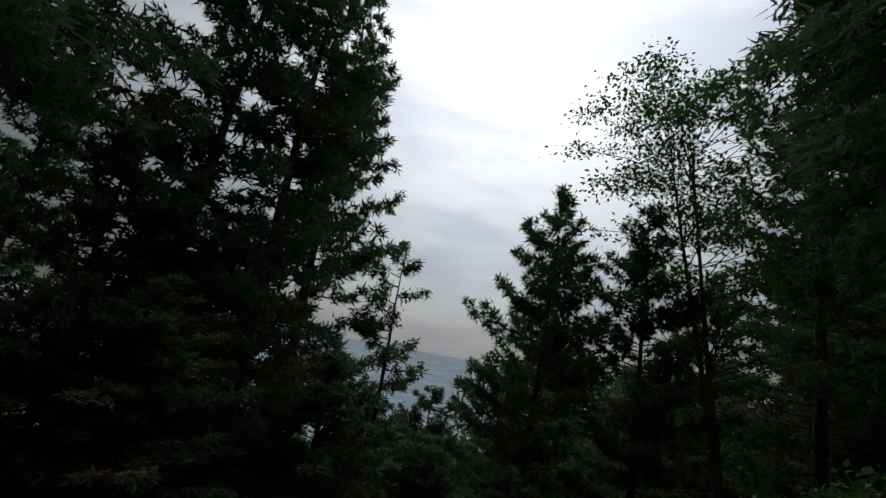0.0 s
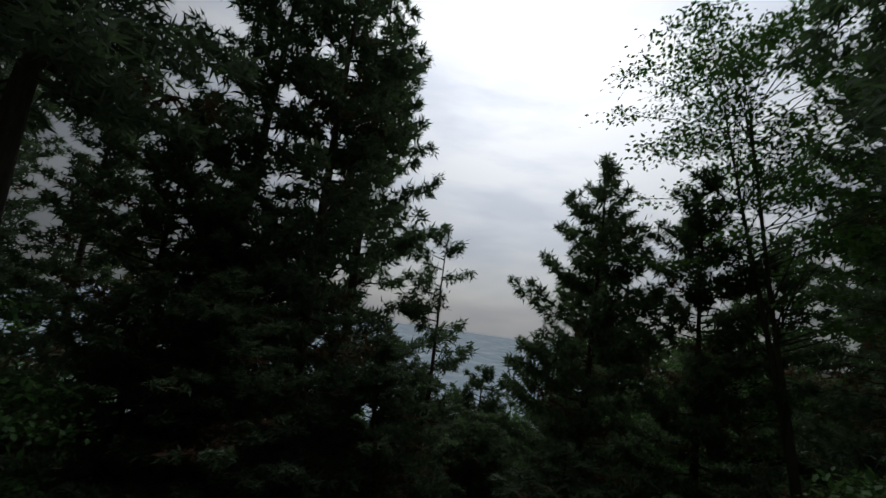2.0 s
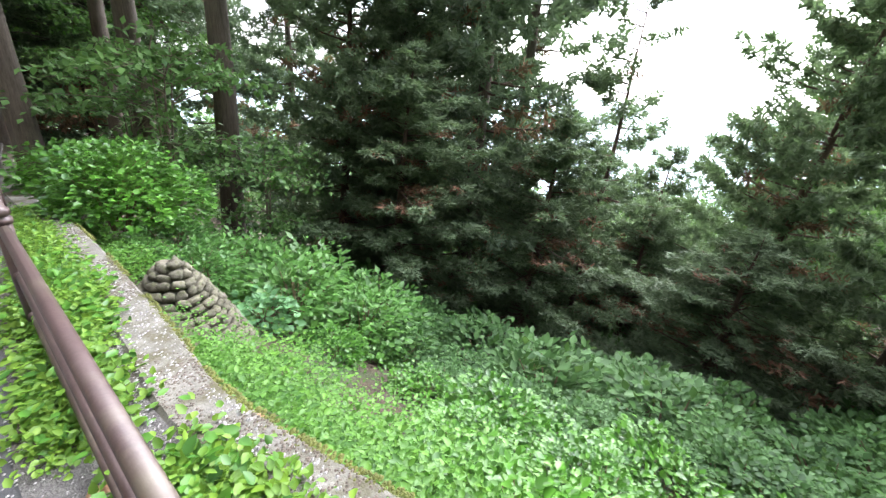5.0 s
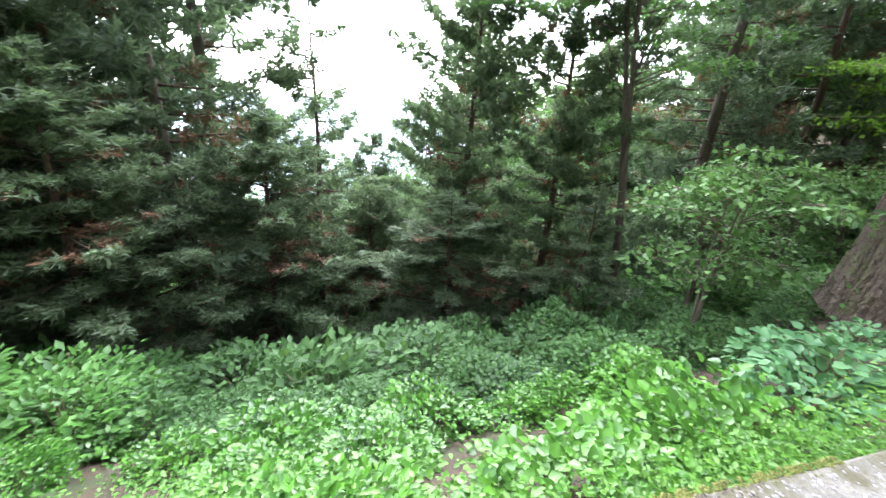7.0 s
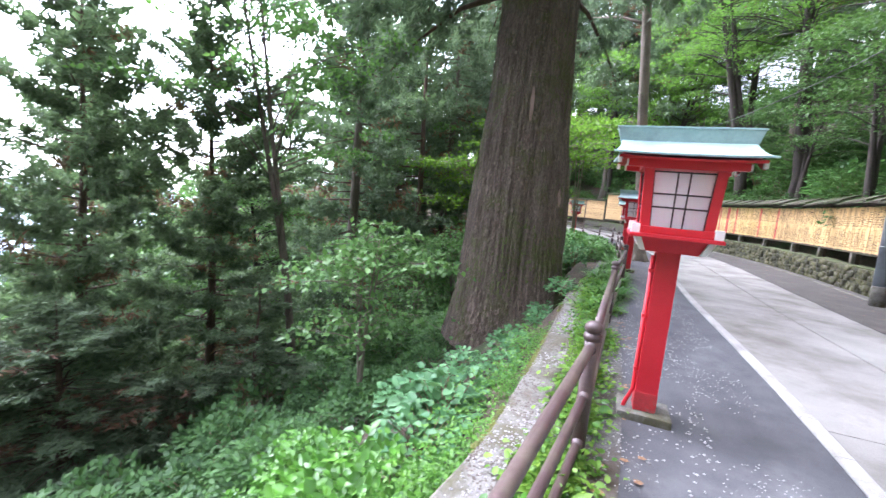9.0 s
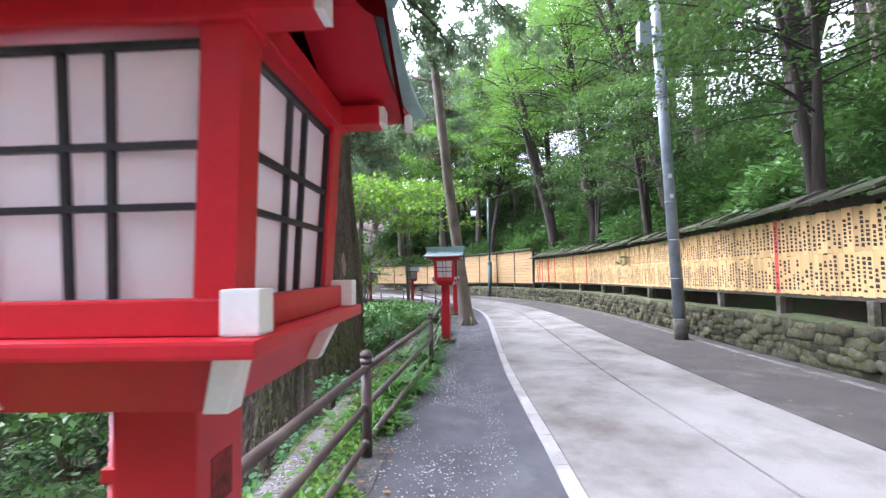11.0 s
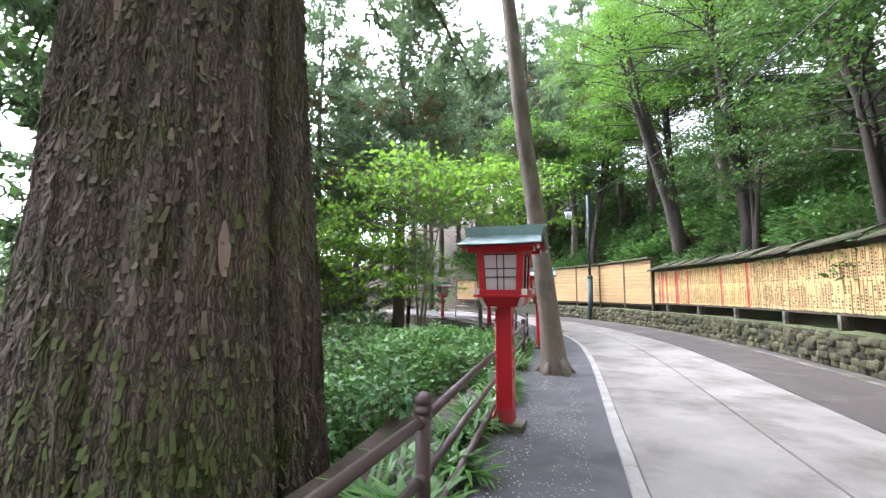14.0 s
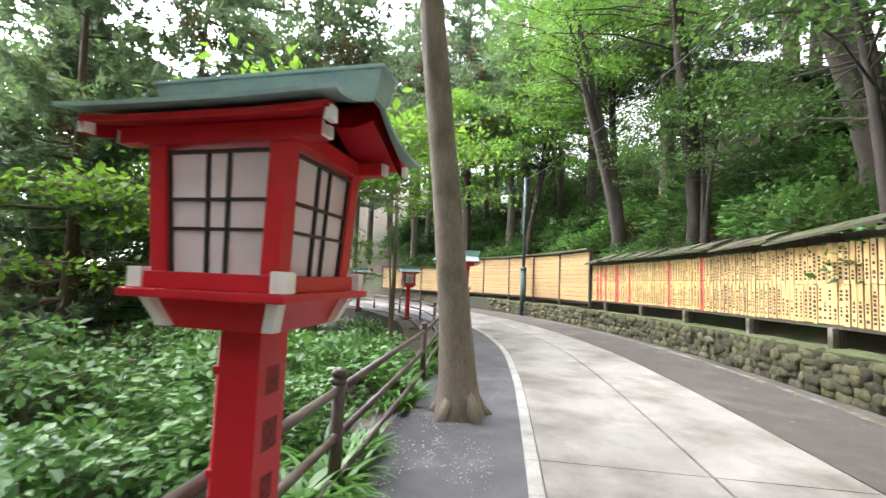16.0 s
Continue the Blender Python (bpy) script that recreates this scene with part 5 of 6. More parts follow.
scatter("hydrangea", "hydrangea_bush", "hydrangea", "bright green hydrangea bush on the slope below the ledge", "hydrangeas", -4.6, 1.2, -5.0, -2.9, 1.05, (0.5, 0.9), 1, 0.55, hollow_spot)
scatter("hydrangea", "hydrangea_bush", "hydrangea", "bright green hydrangea bush on the slope below the ledge", "hydrangeas", -8.5, -4.7, -5.4, -3.8, 1.2, (0.45, 0.8), 21, 0.45, hollow_spot)
# Same bushes lower down, the cedars' shade put into their leaf colour.
scatter("hydrangea", "hydrangea_bush", "bush_dark", "hydrangea bush further down the slope, painted darker for shade", "hydrangeas", -12, 9, -8.0, -5.2, 1.2, (0.5, 0.95), 2, 0.4, hollow_spot)
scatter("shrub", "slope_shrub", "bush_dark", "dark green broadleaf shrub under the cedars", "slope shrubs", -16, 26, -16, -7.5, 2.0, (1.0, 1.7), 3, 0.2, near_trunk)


def scatter_stuff(name, mat, label, s0, s1, o0, o1, step, size, seed, leaf=0.17, count=620):
    """Undergrowth that nobody could count, joined into one mesh."""
    me = dome_leaves(seed, count, leaf, False, 0.8)
    base = np.empty(len(me.vertices) * 3, dtype=np.float32)
    me.vertices.foreach_get("co", base)
    base = base.reshape(-1, 3)
    tri = np.empty(len(me.polygons) * 3, dtype=np.int32)
    me.polygons.foreach_get("vertices", tri)
    tri = tri.reshape(-1, 3)
    r = random.Random(seed)
    vs, fs, s = [], [], s0
    while s < s1:
        o = o0
        while o < o1:
            q = on_road(s + r.uniform(-0.5, 0.5) * step, o + r.uniform(-0.5, 0.5) * step)
            off, _ = offset_of(np.array([q.x]), np.array([q.y]))
            if o0 - step < float(off[0]) < o1 + step:
                g, f, w = at_ground(q.x, q.y), r.uniform(*size), r.uniform(0, 6.28)
                c, sn = math.cos(w), math.sin(w)
                rot = np.array([[c, -sn, 0], [sn, c, 0], [0, 0, r.uniform(0.8, 1.15)]])
                vs.append(base @ rot.T * f + np.array([g.x, g.y, g.z + 0.15 * f]))
                fs.append(tri + len(base) * (len(vs) - 1))
            o += step
        s += step
    ob = mesh_part(name, mesh_from(name, np.concatenate(vs), np.concatenate(fs)), M[mat])
    tagged(ob, label, "undergrowth", kind="stuff")


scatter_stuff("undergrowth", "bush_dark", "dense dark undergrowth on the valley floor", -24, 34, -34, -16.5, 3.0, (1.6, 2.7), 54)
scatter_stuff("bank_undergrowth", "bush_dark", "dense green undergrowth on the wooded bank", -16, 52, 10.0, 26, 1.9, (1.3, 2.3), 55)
scatter_stuff("undergrowth", "bush_mid", "dense green undergrowth on the slope inside the bend", 9, 44, -16.5, -6.5, 1.9, (1.0, 1.8), 56)
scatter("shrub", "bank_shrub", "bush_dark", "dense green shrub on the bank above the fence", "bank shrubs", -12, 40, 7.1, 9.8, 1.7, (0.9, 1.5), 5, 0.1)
scatter("shrub", "bank_shrub", "bush_mid", "brighter shrub on the bank above the fence", "bank shrubs", -11, 40, 7.9, 10.5, 2.3, (0.8, 1.7), 15, 0.0)
scatter("shrub", "bank_shrub", "bush_mid", "green shrub beside the footway bend", "slope shrubs", 9.0, 44, -6.5, -2.6, 1.4, (0.8, 1.2), 7, 0.2, near_trunk)
# big round bush by the ledge, leafy plants at the foot of the great cedar
for x, y, z, f, up in ((-4.35, -9.35, -0.75, 0.8, 1.05), (-4.7, -9.9, -0.75, 0.85, 1.05), (-5.1, -9.5, -1.0, 0.8, 1.05), (-4.6, -9.6, -0.55, 0.75, 1.1), (-5.6, -11.9, -1.2, 0.95, 1.05)):
    plant("hydrangea", "hydrangea_bush", Matrix.Translation((x, y, z)) @ pose(0, 0, 0, 0, 0, x * 50) @ Matrix.Diagonal((f, f, f * up, 1)), "hydrangea", "large round bright green bush beside the ledge", "hydrangeas")
for x, y, f in ((-4.3, -8.2, 0.55), (-4.9, -8.5, 0.7), (-3.9, -8.6, 0.4), (-5.8, -10.2, 0.8), (-6.6, -11.0, 0.9), (-6.2, -9.2, 0.9), (-7.4, -9.6, 1.0), (-5.3, -7.3, 1.0), (-6.3, -7.9, 1.25), (-5.6, -6.2, 0.9), (-6.9, -6.6, 1.2)):
    plant("shrub", "vine_covered_shrub", Matrix.Translation(at_ground(x, y, 0.35)) @ pose(0, 0, 0, 0, 0, x * 70) @ Matrix.Diagonal((f, f, f, 1)), "bush_mid", "rounded green shrub overgrown with small vine leaves", "vine covered shrubs")
plant("herb", "pale_leaf_plant", Matrix.Translation(at_ground(-4.3, -7.0, 0.25)) @ Matrix.Diagonal((0.42, 0.42, 0.5, 1)), "pale_leaf", "pale bluish-green leafy plant beside the ledge", "plants by the ledge")
plant("herb", "pale_leaf_plant", Matrix.Translation((-1.28, 9.07, 0.12)) @ Matrix.Diagonal((0.34, 0.34, 0.62, 1)), "pale_leaf", "broad pale leaves rising above the bushes", "plants behind the railing")
for x, y, z, f in ((-1.25, 11.2, -0.15, 0.8), (-2.0, 12.2, -0.15, 1.05), (-1.35, 13.0, -0.2, 0.9), (-2.6, 10.6, -0.7, 1.0), (-1.5, 14.4, -0.3, 0.95), (-2.7, 13.6, -0.4, 1.1)):
    plant("hydrangea", "hydrangea_bush", Matrix.Translation((x, y, z)) @ pose(0, 0, 0, 0, 0, y * 77) @ Matrix.Diagonal((f, f, f, 1)), "bush_mid", "leafy green bush behind the railing", "bushes behind the railing")
for x, y, f in ((-1.75, 1.9, 0.5), (-1.6, 1.2, 0.55), (-1.5, 0.5, 0.45), (-2.1, 1.4, 0.4), (-1.15, 3.0, 0.3), (-1.45, 3.6, 0.36), (-1.1, 4.3, 0.3), (-0.95, 5.0, 0.3), (-1.3, 5.2, 0.32), (-2.0, 2.9, 0.3), (-1.2, 2.3, 0.32)):
    plant("herb", "pale_leaf_plant", Matrix.Translation((x, y, max(float(at_ground(x, y).z), -1.2) + 0.28)) @ pose(0, 0, 0, 0, 0, y * 99) @ Matrix.Diagonal((f, f, f, 1)), "pale_leaf", "pale bluish-green leafy plant beside the ledge", "plants by the ledge")


# ---- broadleaf trees with layered leaves ----
def broadleaf_meshes(seed, height, spread, first, pads, leaf, per_pad, pad_r, lean=(0, 0), stems=1, trunk_r=0.12):
    rng = np.random.default_rng(seed)
    limbs, P, D, U = [], [], [], []
    bases = []
    for k in range(stems):
        a = rng.uniform(0, 6.28)
        tipx, tipy = lean[0] + 0.12 * spread * math.cos(a) * (stems > 1), lean[1] + 0.12 * spread * math.sin(a) * (stems > 1)
        pts = [(tipx * f ** 1.4 + 0.06 * height * 0.1 * math.sin(7 * f + k), tipy * f ** 1.4, height * 0.92 * f - 0.3 * (f == 0)) for f in np.linspace(0, 1, 9)]
        limbs.append((pts, [trunk_r * (1 - 0.85 * f) * (1.3 if f == 0 else 1) for f in np.linspace(0, 1, 9)]))
        bases.append(np.array(pts))
    for k in range(pads):
        pts = bases[k % stems]
        f = first + (1 - first) * rng.random() ** 0.85
        c0 = np.array([np.interp(f, np.linspace(0, 1, 9), pts[:, i]) for i in range(3)])
        az = rng.uniform(0, 6.28)
        reach = spread * rng.uniform(0.25, 1.0) * math.sin(math.pi * min(1, 0.25 + 0.72 * (f - first) / (1 - first + 1e-6))) ** 0.6
        c1 = c0 + np.array([math.cos(az) * reach, math.sin(az) * reach, height * rng.uniform(0.0, 0.12)])
        mid = (c0 * 0.5 + c1 * 0.5) + np.array([0, 0, 0.06 * reach])
        limbs.append(([tuple(c0), tuple(mid), tuple(c1)], [0.012 + trunk_r * 0.2 * (1 - f), 0.01 + trunk_r * 0.06, 0.005]))
        n = per_pad
        q = rng.normal(0, 1, (n, 2)) * pad_r * 0.5
        z = rng.normal(0, 0.07, n) * pad_r - 0.12 * (q ** 2).sum(1) / pad_r
        P.append(c1 + np.c_[q, z])
        D.append(unit(np.c_[q * 0.7, np.full(n, -0.1)] + rng.normal(0, 0.45, (n, 3))))
        U.append(unit(np.array([0, 0, 1.0]) + rng.normal(0, 0.4, (n, 3))))
        twig_to = c1 + np.c_[q[:4], z[:4]]
        for tw in twig_to:
            limbs.append(([tuple(c1), tuple(tw)], [0.008, 0.003]))
    P, D, U = np.concatenate(P), np.concatenate(D), np.concatenate(U)
    size = leaf * rng.uniform(0.7, 1.25, len(P))
    t = tube_data(*limbs[0], 9)
    return mesh_from("trunk", t[0], t[1], True), limb_mesh("branchwork", limbs[1:], 5), leaf_mesh("crown", P, D, U, size, size * 0.62, 0.12)


MAPLE_A = broadleaf_meshes(61, 7.5, 3.4, 0.42, 64, 0.12, 190, 0.95, (0.8, 0.3), 2, 0.14)
MAPLE_B = broadleaf_meshes(62, 11.0, 4.2, 0.45, 62, 0.18, 120, 1.1, (-1.6, 0.2), 2, 0.2)
MAPLE_D = broadleaf_meshes(66, 14.0, 4.6, 0.5, 70, 0.12, 170, 0.95, (-3.0, -0.6), 3, 0.34)
MAPLE_C = broadleaf_meshes(63, 5.4, 2.9, 0.7, 30, 0.12, 110, 0.9, (0.3, 0.0), 3, 0.04)
LAYER = broadleaf_meshes(64, 4.4, 1.7, 0.35, 34, 0.15, 70, 0.6, (0.1, 0.1), 3, 0.05)
OAK = broadleaf_meshes(65, 15.0, 4.6, 0.3, 150, 0.17, 150, 1.05, (0.8, -0.6), 1, 0.26)


OAK_HIGH = broadleaf_meshes(67, 19.0, 4.3, 0.46, 130, 0.16, 110, 0.85, (-1.8, -1.6), 2, 0.13)


def set_trees(rows, meshes, mats, name, label, category, group):
    r, first = random.Random(len(rows) * 7 + 1), None
    for x, y, f, turn in rows:
        g = at_ground(x, y)
        m = Matrix.Translation(g) @ pose(0, 0, 0, 0, 0, turn)
        if first is None:
            first = t = tree(name, meshes, mats, m, label, category, group)
        else:
            t = copy_thing(first, m)
        t.matrix_basis = m @ Matrix.Diagonal((f, f, f, 1))


BARK = M["grey_bark"]
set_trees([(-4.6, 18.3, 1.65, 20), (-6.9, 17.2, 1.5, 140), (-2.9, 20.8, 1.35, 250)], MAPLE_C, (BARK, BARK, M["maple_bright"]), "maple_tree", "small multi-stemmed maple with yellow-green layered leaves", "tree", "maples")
set_trees([(1.6, 34.0, 1.1, 200), (-2.5, 38.0, 1.1, 80), (6.2, 31.5, 1.1, 60)], MAPLE_B, (M["dark_bark"], M["dark_bark"], M["maple"]), "maple_tree", "tall maple with bright green leaves arching over the road", "tree", "maples")
set_trees([(5.6, 27.6, 1.0, 0), (7.2, 23.6, 0.95, 30)], MAPLE_D, (M["dark_bark"], M["dark_bark"], M["maple"]), "maple_tree", "old maple with thick dark leaning stems above the fence", "tree", "maples")
set_trees([(9.0, 18.5, 0.95, 330), (9.6, 11.5, 1.0, 20), (9.2, 4.0, 0.9, 10), (11.5, 15.0, 1.1, 120), (11.8, 8.0, 1.1, 250)], MAPLE_D, (M["dark_bark"], M["dark_bark"], M["maple_dark"]), "maple_tree", "old maple on the bank behind the fence, leaves painted in shade", "tree", "maples")
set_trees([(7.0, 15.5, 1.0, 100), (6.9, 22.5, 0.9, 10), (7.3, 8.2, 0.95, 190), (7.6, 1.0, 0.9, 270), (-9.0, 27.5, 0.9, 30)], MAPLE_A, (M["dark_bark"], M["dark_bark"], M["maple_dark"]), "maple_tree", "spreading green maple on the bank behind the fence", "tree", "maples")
set_trees([(-4.4, 3.6, 0.9, 0), (-6.6, 6.8, 0.95, 210), (-9.0, -10.5, 0.95, 40), (-8.2, -12.6, 1.25, 90), (-9.4, -15.0, 1.2, 190), (-6.8, 10.4, 0.9, 10), (-4.6, 11.6, 0.85, 60), (-6.6, 13.4, 1.0, 150), (-5.0, 15.2, 0.9, 200), (-8.2, 15.0, 1.1, 300), (-3.8, 13.4, 0.7, 20)], LAYER, (BARK, BARK, M["layer"]), "dogwood_sapling", "small tree with tiers of pale green leaves", "tree", "saplings")
set_trees([(-15.5, 21.0, 1.2, 0), (-19.0, 27.0, 1.2, 80), (-19.0, 14.5, 1.0, 300), (-29.0, 19.0, 1.1, 140), (-31.0, -8.0, 0.8, 20), (-9.5, -30.0, 0.9, 60), (-15.0, -29.5, 1.1, 100), (-16.0, -24.0, 1.0, 240), (-20.0, -36.0, 1.1, 10)], OAK, (M["dark_bark"], M["dark_bark"], M["oak"]), "oak_tree", "large spreading broadleaf tree in the valley", "tree", "valley broadleaf trees")

set_trees([(-9.9, 7.6, 1.0, 0)], OAK_HIGH, (M["cedar_grey"], M["cedar_grey"], M["oak"]), "oak_tree", "tall slender broadleaf tree with a high open crown", "tree", "valley broadleaf trees")


def hill_cedars():
    r = random.Random(31)
    first = None
    for x, y, top in ((9.5, 33.0, 24), (13.0, 27.0, 25), (4.0, 39.0, 22), (-1.5, 42.0, 22), (11.5, 21.0, 24), (14.5, 15.0, 25), (12.5, 8.0, 24), (-6.5, 43.0, 22), (15.0, 2.0, 24), (17.0, 31.0, 28),
                      (0.6, 36.5, 20), (12.0, -5.0, 22), (9.0, -13.0, 20), (5.0, -22.0, 18), (0.0, -29.0, 16), (-6.0, -35.0, 15), (13.0, -20.0, 20), (-14.0, 44.0, 20), (-7.6, 23.6, 21), (20.0, 22.0, 28), (19.0, 9.0, 27), (-11.5, 38.5, 20)):
        g = at_ground(x, y)
        f = (top - g.z) / 26.0
        m = Matrix.Translation(g) @ pose(0, 0, 0, 0, 0, r.uniform(0, 360))
        if first is None:
            t = first = tree("cedar_tree", C_BARE, MATS_B, m, "tall bare-trunked cedar on the wooded bank", "tree", "bank cedars")
        else:
            t = copy_thing(first, m)
        t.matrix_basis = m @ Matrix.Diagonal((max(f, 0.8) * 1.15, max(f, 0.8) * 1.15, f, 1))


hill_cedars()


def bend_cedars():
    r = random.Random(41)
    first = None
    for x, y, top in ((-3.0, 39.0, 26), (-7.5, 41.5, 27), (1.5, 37.5, 27), (-12.5, 45.0, 26), (5.5, 34.5, 27), (-1.0, 46.0, 30), (-17.0, 42.0, 24), (8.0, 29.5, 27), (-14.0, 30.5, 20), (10.5, 24.0, 27), (-5.0, 48.0, 30), (4.0, 44.0, 30), (-12.0, 49.5, 28), (-16.5, 46.5, 26), (-9.0, 46.0, 28),
                      (-7.5, -31.0, 18), (-11.0, -38.0, 18), (-16.0, -44.0, 18), (-3.5, -25.0, 18), (-20.0, -41.0, 16), (-25.0, -45.0, 16), (-0.5, -19.5, 18), (-10.5, -34.0, 18), (-19.0, -48.0, 18)):
        g = at_ground(x, y)
        m = Matrix.Translation(g) @ pose(0, 0, 0, 0, 0, r.uniform(0, 360))
        if first is None:
            t = first = tree("cedar_tree", C_BARE, MATS_B, m, "tall dense cedar beyond the bend", "tree", "bank cedars")
        else:
            t = copy_thing(first, m)
        f = (top - g.z) / 26.0
        t.matrix_basis = m @ Matrix.Diagonal((max(f, 0.9) * 1.1, max(f, 0.9) * 1.1, f, 1))


bend_cedars()


# ---- weeds, strap leaves, cobbles, pebbles and fallen leaves ----
def weed_mesh(seed, n, leaf, spread, rise):
    rng = np.random.default_rng(seed)
    p = np.c_[rng.normal(0, spread, (n, 2)), np.abs(rng.normal(0, rise, n)) + 0.01]
    d = unit(np.c_[rng.normal(0, 1, (n, 2)), rng.uniform(-0.1, 0.6, n)])
    up = unit(np.array([0, 0, 1.0]) + rng.normal(0, 0.35, (n, 3)))
    size = leaf * rng.uniform(0.6, 1.3, n)
    return leaf_mesh("leaves", p, d, up, size, size * 0.7, 0.1, True)


WEEDS = [weed_mesh(70 + k, 80, 0.036, 0.1, 0.035) for k in range(4)]
for me in WEEDS:
    me.materials.append(M["weed"])
WEED_YOUNG = [weed_mesh(80 + k, 40, 0.055, 0.09, 0.04) for k in range(2)]
for me in WEED_YOUNG:
    me.materials.append(M["hydrangea"])


WEED_LOW = [weed_mesh(84 + k, 230, 0.026, 0.15, 0.045) for k in range(2)]
for me in WEED_LOW:
    me.materials.append(M["ground_leaf"])


def sow_weeds():
    r = random.Random(12)
    for k in range(1200):
        s = r.uniform(-12, 6.5) if k < 520 else r.uniform(-9, -1.5)
        o = r.uniform(-1.76, min(rail_offset(s) - 0.04, -1.5))
        if noise.noise((s * 0.8, o * 2, 0)) < (-0.22 if s < -3.5 else -0.3):
            continue
        p = on_road(s, o, 0.0)
        f = r.uniform(0.6, 1.5)
        ob = new("weed", (WEEDS if r.random() < 0.8 else WEED_YOUNG)[r.randrange(2)])
        ob.matrix_basis = Matrix.Translation(p) @ pose(0, 0, 0, 0, 0, r.uniform(0, 360)) @ Matrix.Diagonal((f, f, f, 1))
        tagged(ob, "yellow-green weed growing in the gravel verge", "weed", "weeds along the verge", "stuff")
    for k in range(400):
        s, o = (r.uniform(-11, 3), -2.2 - abs(r.gauss(0, 0.25))) if k < 140 else (r.uniform(-13.5, -3.6), -2.2 - abs(r.gauss(0, 0.7)))
        q = on_road(s, o)
        g = at_ground(q.x, q.y)
        if (q.x + 3.1) ** 2 + (q.y + 7.1) ** 2 < 1.1 or (q.x + 2.75) ** 2 + (q.y + 6.6) ** 2 < 0.16:
            continue
        f = r.uniform(1.0, 1.7)
        ob = new("weed", WEED_LOW[r.randrange(2)])
        ob.matrix_basis = Matrix.Translation((q.x, q.y, g.z)) @ pose(0, 0, 0, 0, 0, r.uniform(0, 360)) @ Matrix.Diagonal((f, f, f, 1))
        tagged(ob, "fresh green weed below the ledge", "weed", "weeds below the ledge", "stuff")


sow_weeds()


def blade_mesh(seed, n, length):
    """A tuft of arching strap leaves."""
    rng = np.random.default_rng(seed)
    verts, faces = [], []
    for _ in range(n):
        az, ln, w, base = rng.uniform(0, 6.28), length * rng.uniform(0.6, 1.15), rng.uniform(0.012, 0.022), rng.normal(0, 0.04, 2)
        out, side = np.array([math.cos(az), math.sin(az)]), np.array([-math.sin(az), math.cos(az)])
        arch = rng.uniform(0.6, 1.3)
        i0 = len(verts)
        for f, ww in ((0, 0.7), (0.3, 1.0), (0.6, 0.9), (0.85, 0.55), (1, 0.06)):
            r = ln * 0.75 * f ** 1.3
            z = ln * (f * 0.95 - arch * 0.62 * f * f)
            c = base + out * r
            verts += [(*(c - side * w * ww), z), (*(c + side * w * ww), z)]
        faces += [(i0 + 2 * k, i0 + 2 * k + 1, i0 + 2 * k + 3, i0 + 2 * k + 2) for k in range(4)]
    return mesh_from("strap_leaves", verts, faces, True)


BLADES = [blade_mesh(90 + k, 34, 0.42) for k in range(3)]
for me in BLADES:
    me.materials.append(M["blade"])
r_b = random.Random(14)
for k in range(95):
    s = r_b.uniform(3.6, 17.5)
    o = rail_offset(s) - abs(r_b.gauss(0.12, 0.28)) + 0.03
    q = on_road(s, o)
    if near_trunk(q.x, q.y) and (q.x + 2.53) ** 2 + (q.y - 7.25) ** 2 < 1.5:
        continue
    f = r_b.uniform(0.7, 1.25)
    ob = new("strap_leaf_tuft", BLADES[k % 3])
    ob.matrix_basis = Matrix.Translation((q.x, q.y, q.z - 0.03 - 0.3 * max(0, rail_offset(s) - o - 0.25))) @ pose(0, 0, 0, 0, 0, r_b.uniform(0, 360)) @ Matrix.Diagonal((f, f, f, 1))
    tagged(ob, "tuft of arching green strap leaves behind the railing", "plant", "strap leaf tufts")

# earth bank between the railing and the great cedar
tagged(strip("verge_earth", -2.35, -1.15, M["soil"], -0.05, s0=5.2, thick=0.7, cols=4, relief=0.06), "dark leaf-littered earth behind the railing", "ground", kind="structure")

cob = empty("cobble_revetment", "pyramid-shaped mound of mossy round cobbles below the ledge", "stone revetment", Matrix.Translation((-3.2, -7.25, -1.85)))


def mound_r(f):
    return 0.72 * (1 - f) ** 0.8 + 0.05


tube("bed", [(0, 0, -0.2)] + [(0, 0, 1.25 * f) for f in np.linspace(0, 1, 8)], [0.72] + [mound_r(f) - 0.02 for f in np.linspace(0, 1, 8)], M["mortar"], cob, 20)
COB = [stone_mesh(100 + k * 5.1) for k in range(4)]
for me in COB:
    me.materials.append(M["cobble"])
r_c = random.Random(3)
for row in range(15):
    f = (row + 0.4) / 14.6
    rad = mound_r(f)
    cnt = max(3, int(2 * math.pi * rad / 0.105))
    for k in range(cnt):
        w = 2 * math.pi * (k + 0.5 * (row % 2) + r_c.uniform(-0.15, 0.15)) / cnt
        ob = new("cobble", COB[r_c.randrange(4)])
        ob.parent = cob
        ob.matrix_basis = Matrix.Translation((rad * math.cos(w), rad * math.sin(w), 1.25 * f + r_c.uniform(-0.02, 0.02))) @ pose(0, 0, 0, 0, 0, math.degrees(w) + 90) @ pose(0, 0, 0, -30, r_c.uniform(-30, 30), 0) @ Matrix.Diagonal((r_c.uniform(0.11, 0.145), 0.11, r_c.uniform(0.075, 0.1), 1))


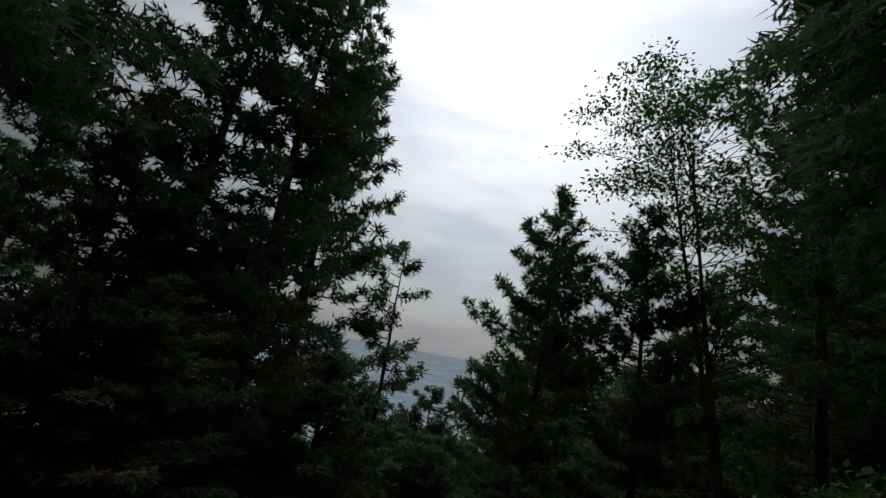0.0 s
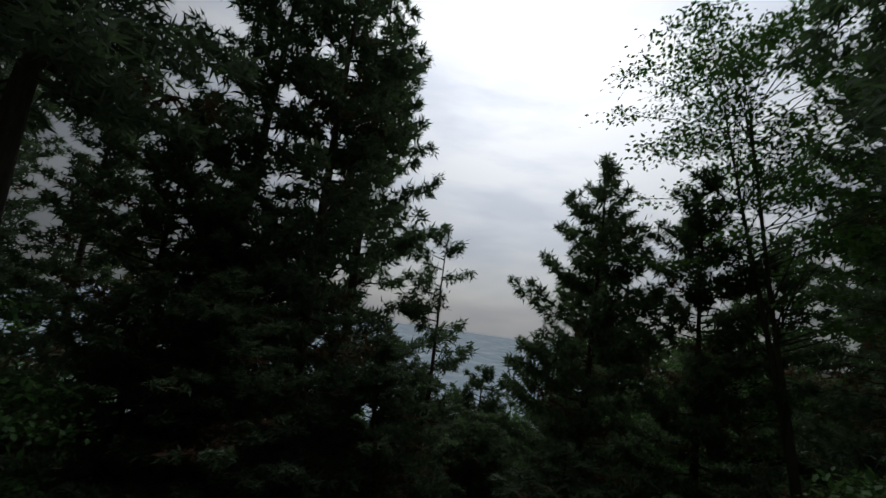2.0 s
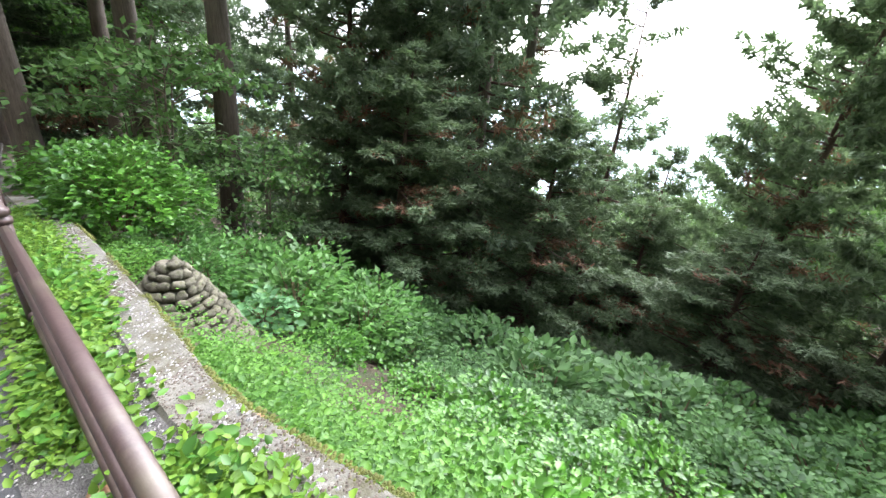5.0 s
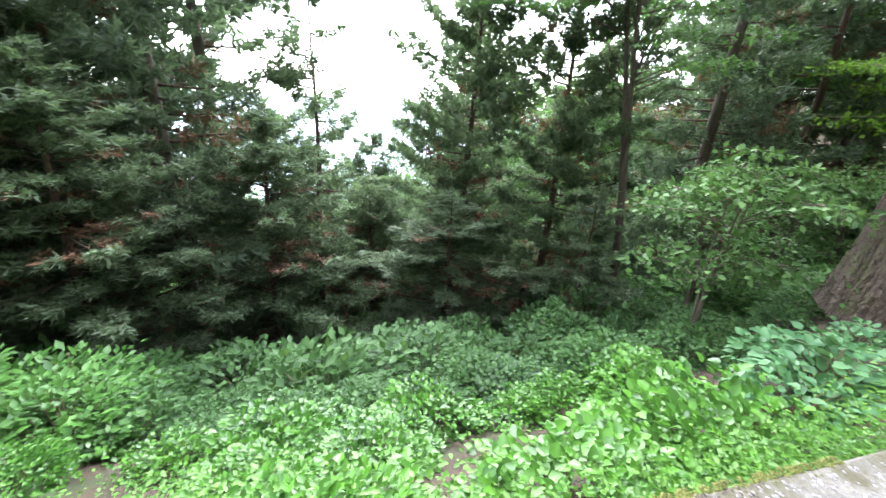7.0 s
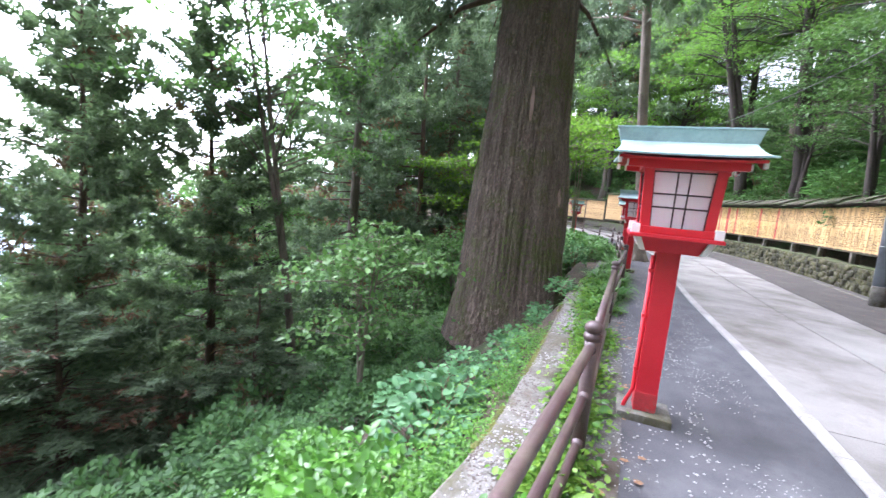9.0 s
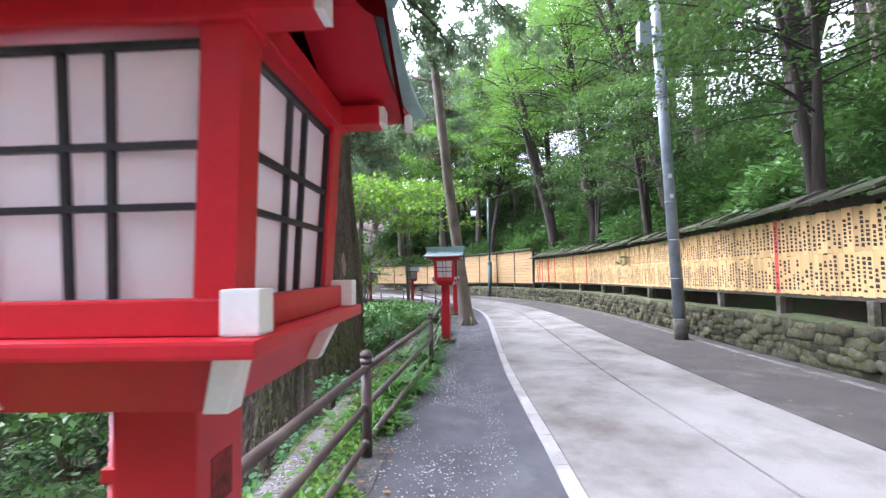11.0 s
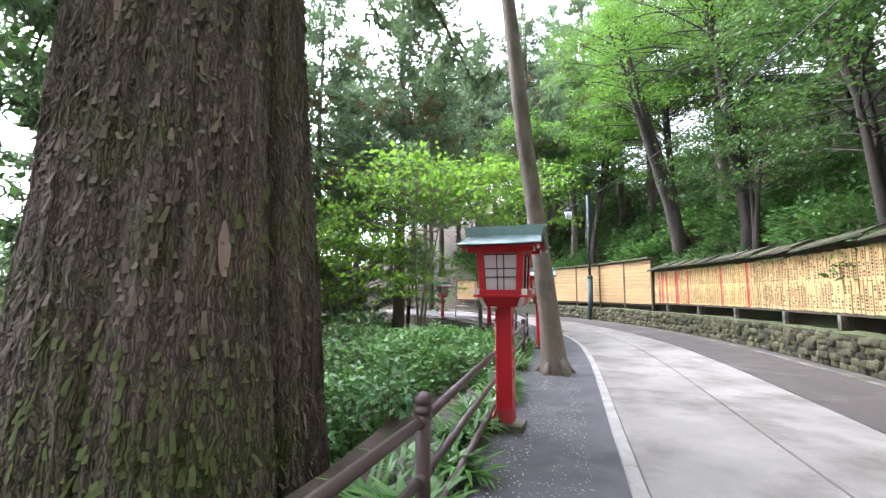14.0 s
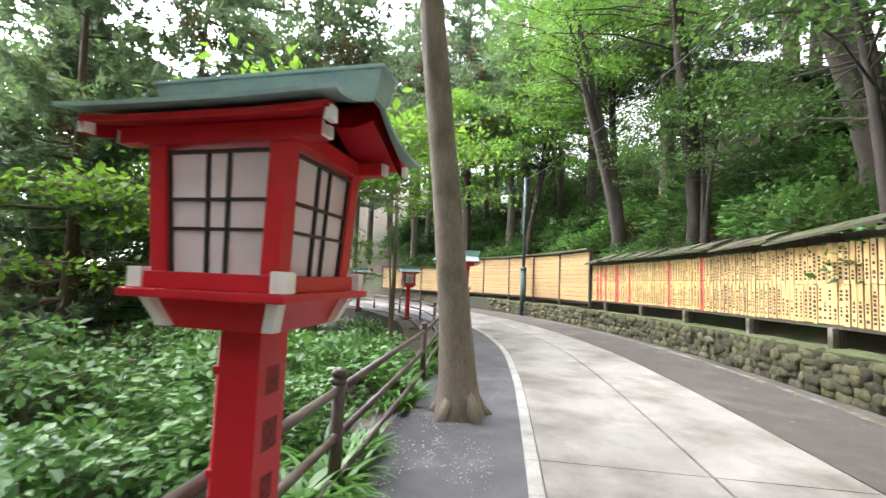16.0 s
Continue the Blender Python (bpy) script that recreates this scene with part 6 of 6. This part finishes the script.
def strew(name, count, size, mat, label, seed, s0, s1, o0, o1, flat, lift=0.012):
    rng = np.random.default_rng(seed)
    verts, faces = [], []
    for _ in range(count):
        s, o = rng.uniform(s0, s1), o0 + (o1 - o0) * rng.random() ** 1.3
        if noise.noise((s * 0.9, o * 1.5, seed)) < -0.1:
            continue
        c = on_road(s, o, lift)
        a, f = rng.uniform(0, 6.28), size * rng.uniform(0.5, 1.3)
        i0 = len(verts)
        for k in range(5):
            w = a + k * 1.2566
            verts.append((c.x + f * math.cos(w), c.y + f * math.sin(w) * 0.75, c.z))
        verts.append((c.x, c.y, c.z + f * flat))
        faces += [(i0 + k, i0 + (k + 1) % 5, i0 + 5) for k in range(5)]
    tagged(mesh_part(name, mesh_from(name, verts, faces), mat), label, name.replace("_", " "), kind="stuff")


strew("pebbles", 4200, 0.0105, M["pebble"], "loose pale pebbles along the footway edge", 5, -10, 12, -0.75, -1.8, 0.7)
strew("ledge_grit", 6500, 0.01, M["grit"], "dark grit and leaf crumbs on the ledge", 11, -11, 6, -2.1, -1.84, 0.5, 0.021)
strew("edge_moss", 2600, 0.016, M["edge_moss"], "yellow-green moss along the outer edge of the ledge", 15, -12, 4, -2.135, -2.07, 0.5, 0.014)
strew("ledge_pebbles", 3600, 0.011, M["pebble"], "small grey stones washed onto the ledge", 16, -11, 5, -1.8, -2.08, 0.7, 0.021)
strew("gravel", 17000, 0.0065, M["pebble"], "fine grey gravel strewn over the asphalt footway", 9, -10, 14, -1.8, -0.25, 0.8)
strew("fallen_leaves", 700, 0.028, M["dead_leaf"], "scattered brown fallen leaves", 6, -10, 16, -1.2, -2.1, 0.15)
strew("litter", 500, 0.022, M["dead_leaf"], "small pale petals and leaf litter on the road", 7, -4, 26, 4.3, 2.8, 0.15)


# ---- far woods on the valley's lower slopes ----
def far_woods():
    rng = np.random.default_rng(77)
    P, D, U, L = [], [], [], []
    n = 0
    while n < 620:
        x, y = rng.uniform(-115, -20), rng.uniform(-75, 85)
        off, _ = offset_of(np.array([x]), np.array([y]))
        d = -float(off[0])
        if d < 24 or d > 105:
            continue
        g = at_ground(x, y)
        b = math.degrees(math.atan2(-(x + 0.07), y + 3.5))
        h = rng.uniform(6, 12) if 66 < b < 92 else rng.uniform(9, 18)
        h = min(h, -g.z - 4.0) if 70 < b < 88 else h
        if h < 3:
            continue
        r = h * rng.uniform(0.2, 0.32)
        m = 300 if d < 55 else 190
        f = rng.random(m) ** 0.8
        lump = rng.uniform(0.7, 1.25, 9)
        az = rng.uniform(0, 6.28, m)
        rad = r * (1 - f * 0.85) * rng.uniform(0.5, 1.1, m) * lump[(az * 1.4).astype(int) % 9]
        P.append(np.c_[x + rad * np.cos(az), y + rad * np.sin(az), g.z + h * (0.08 + 0.92 * f)])
        D.append(unit(np.c_[np.cos(az), np.sin(az), rng.uniform(-0.3, 0.6, m)] + rng.normal(0, 0.4, (m, 3))))
        U.append(unit(np.array([0, 0, 1.0]) + rng.normal(0, 0.5, (m, 3))))
        L.append(rng.uniform(0.7, 1.5, m) * (0.34 + h * 0.02))
        n += 1
    L = np.concatenate(L)
    me = leaf_mesh("far_woods", np.concatenate(P), np.concatenate(D), np.concatenate(U), L, L * 0.55, 0.2)
    tagged(mesh_part("far_woods", me, M["far_leaf"]), "green wooded slopes of the far valley", "woods", kind="stuff")


far_woods()

# ---- the many small pieces of walls and fences ----
lay_wall_stones()
hang_plaques()
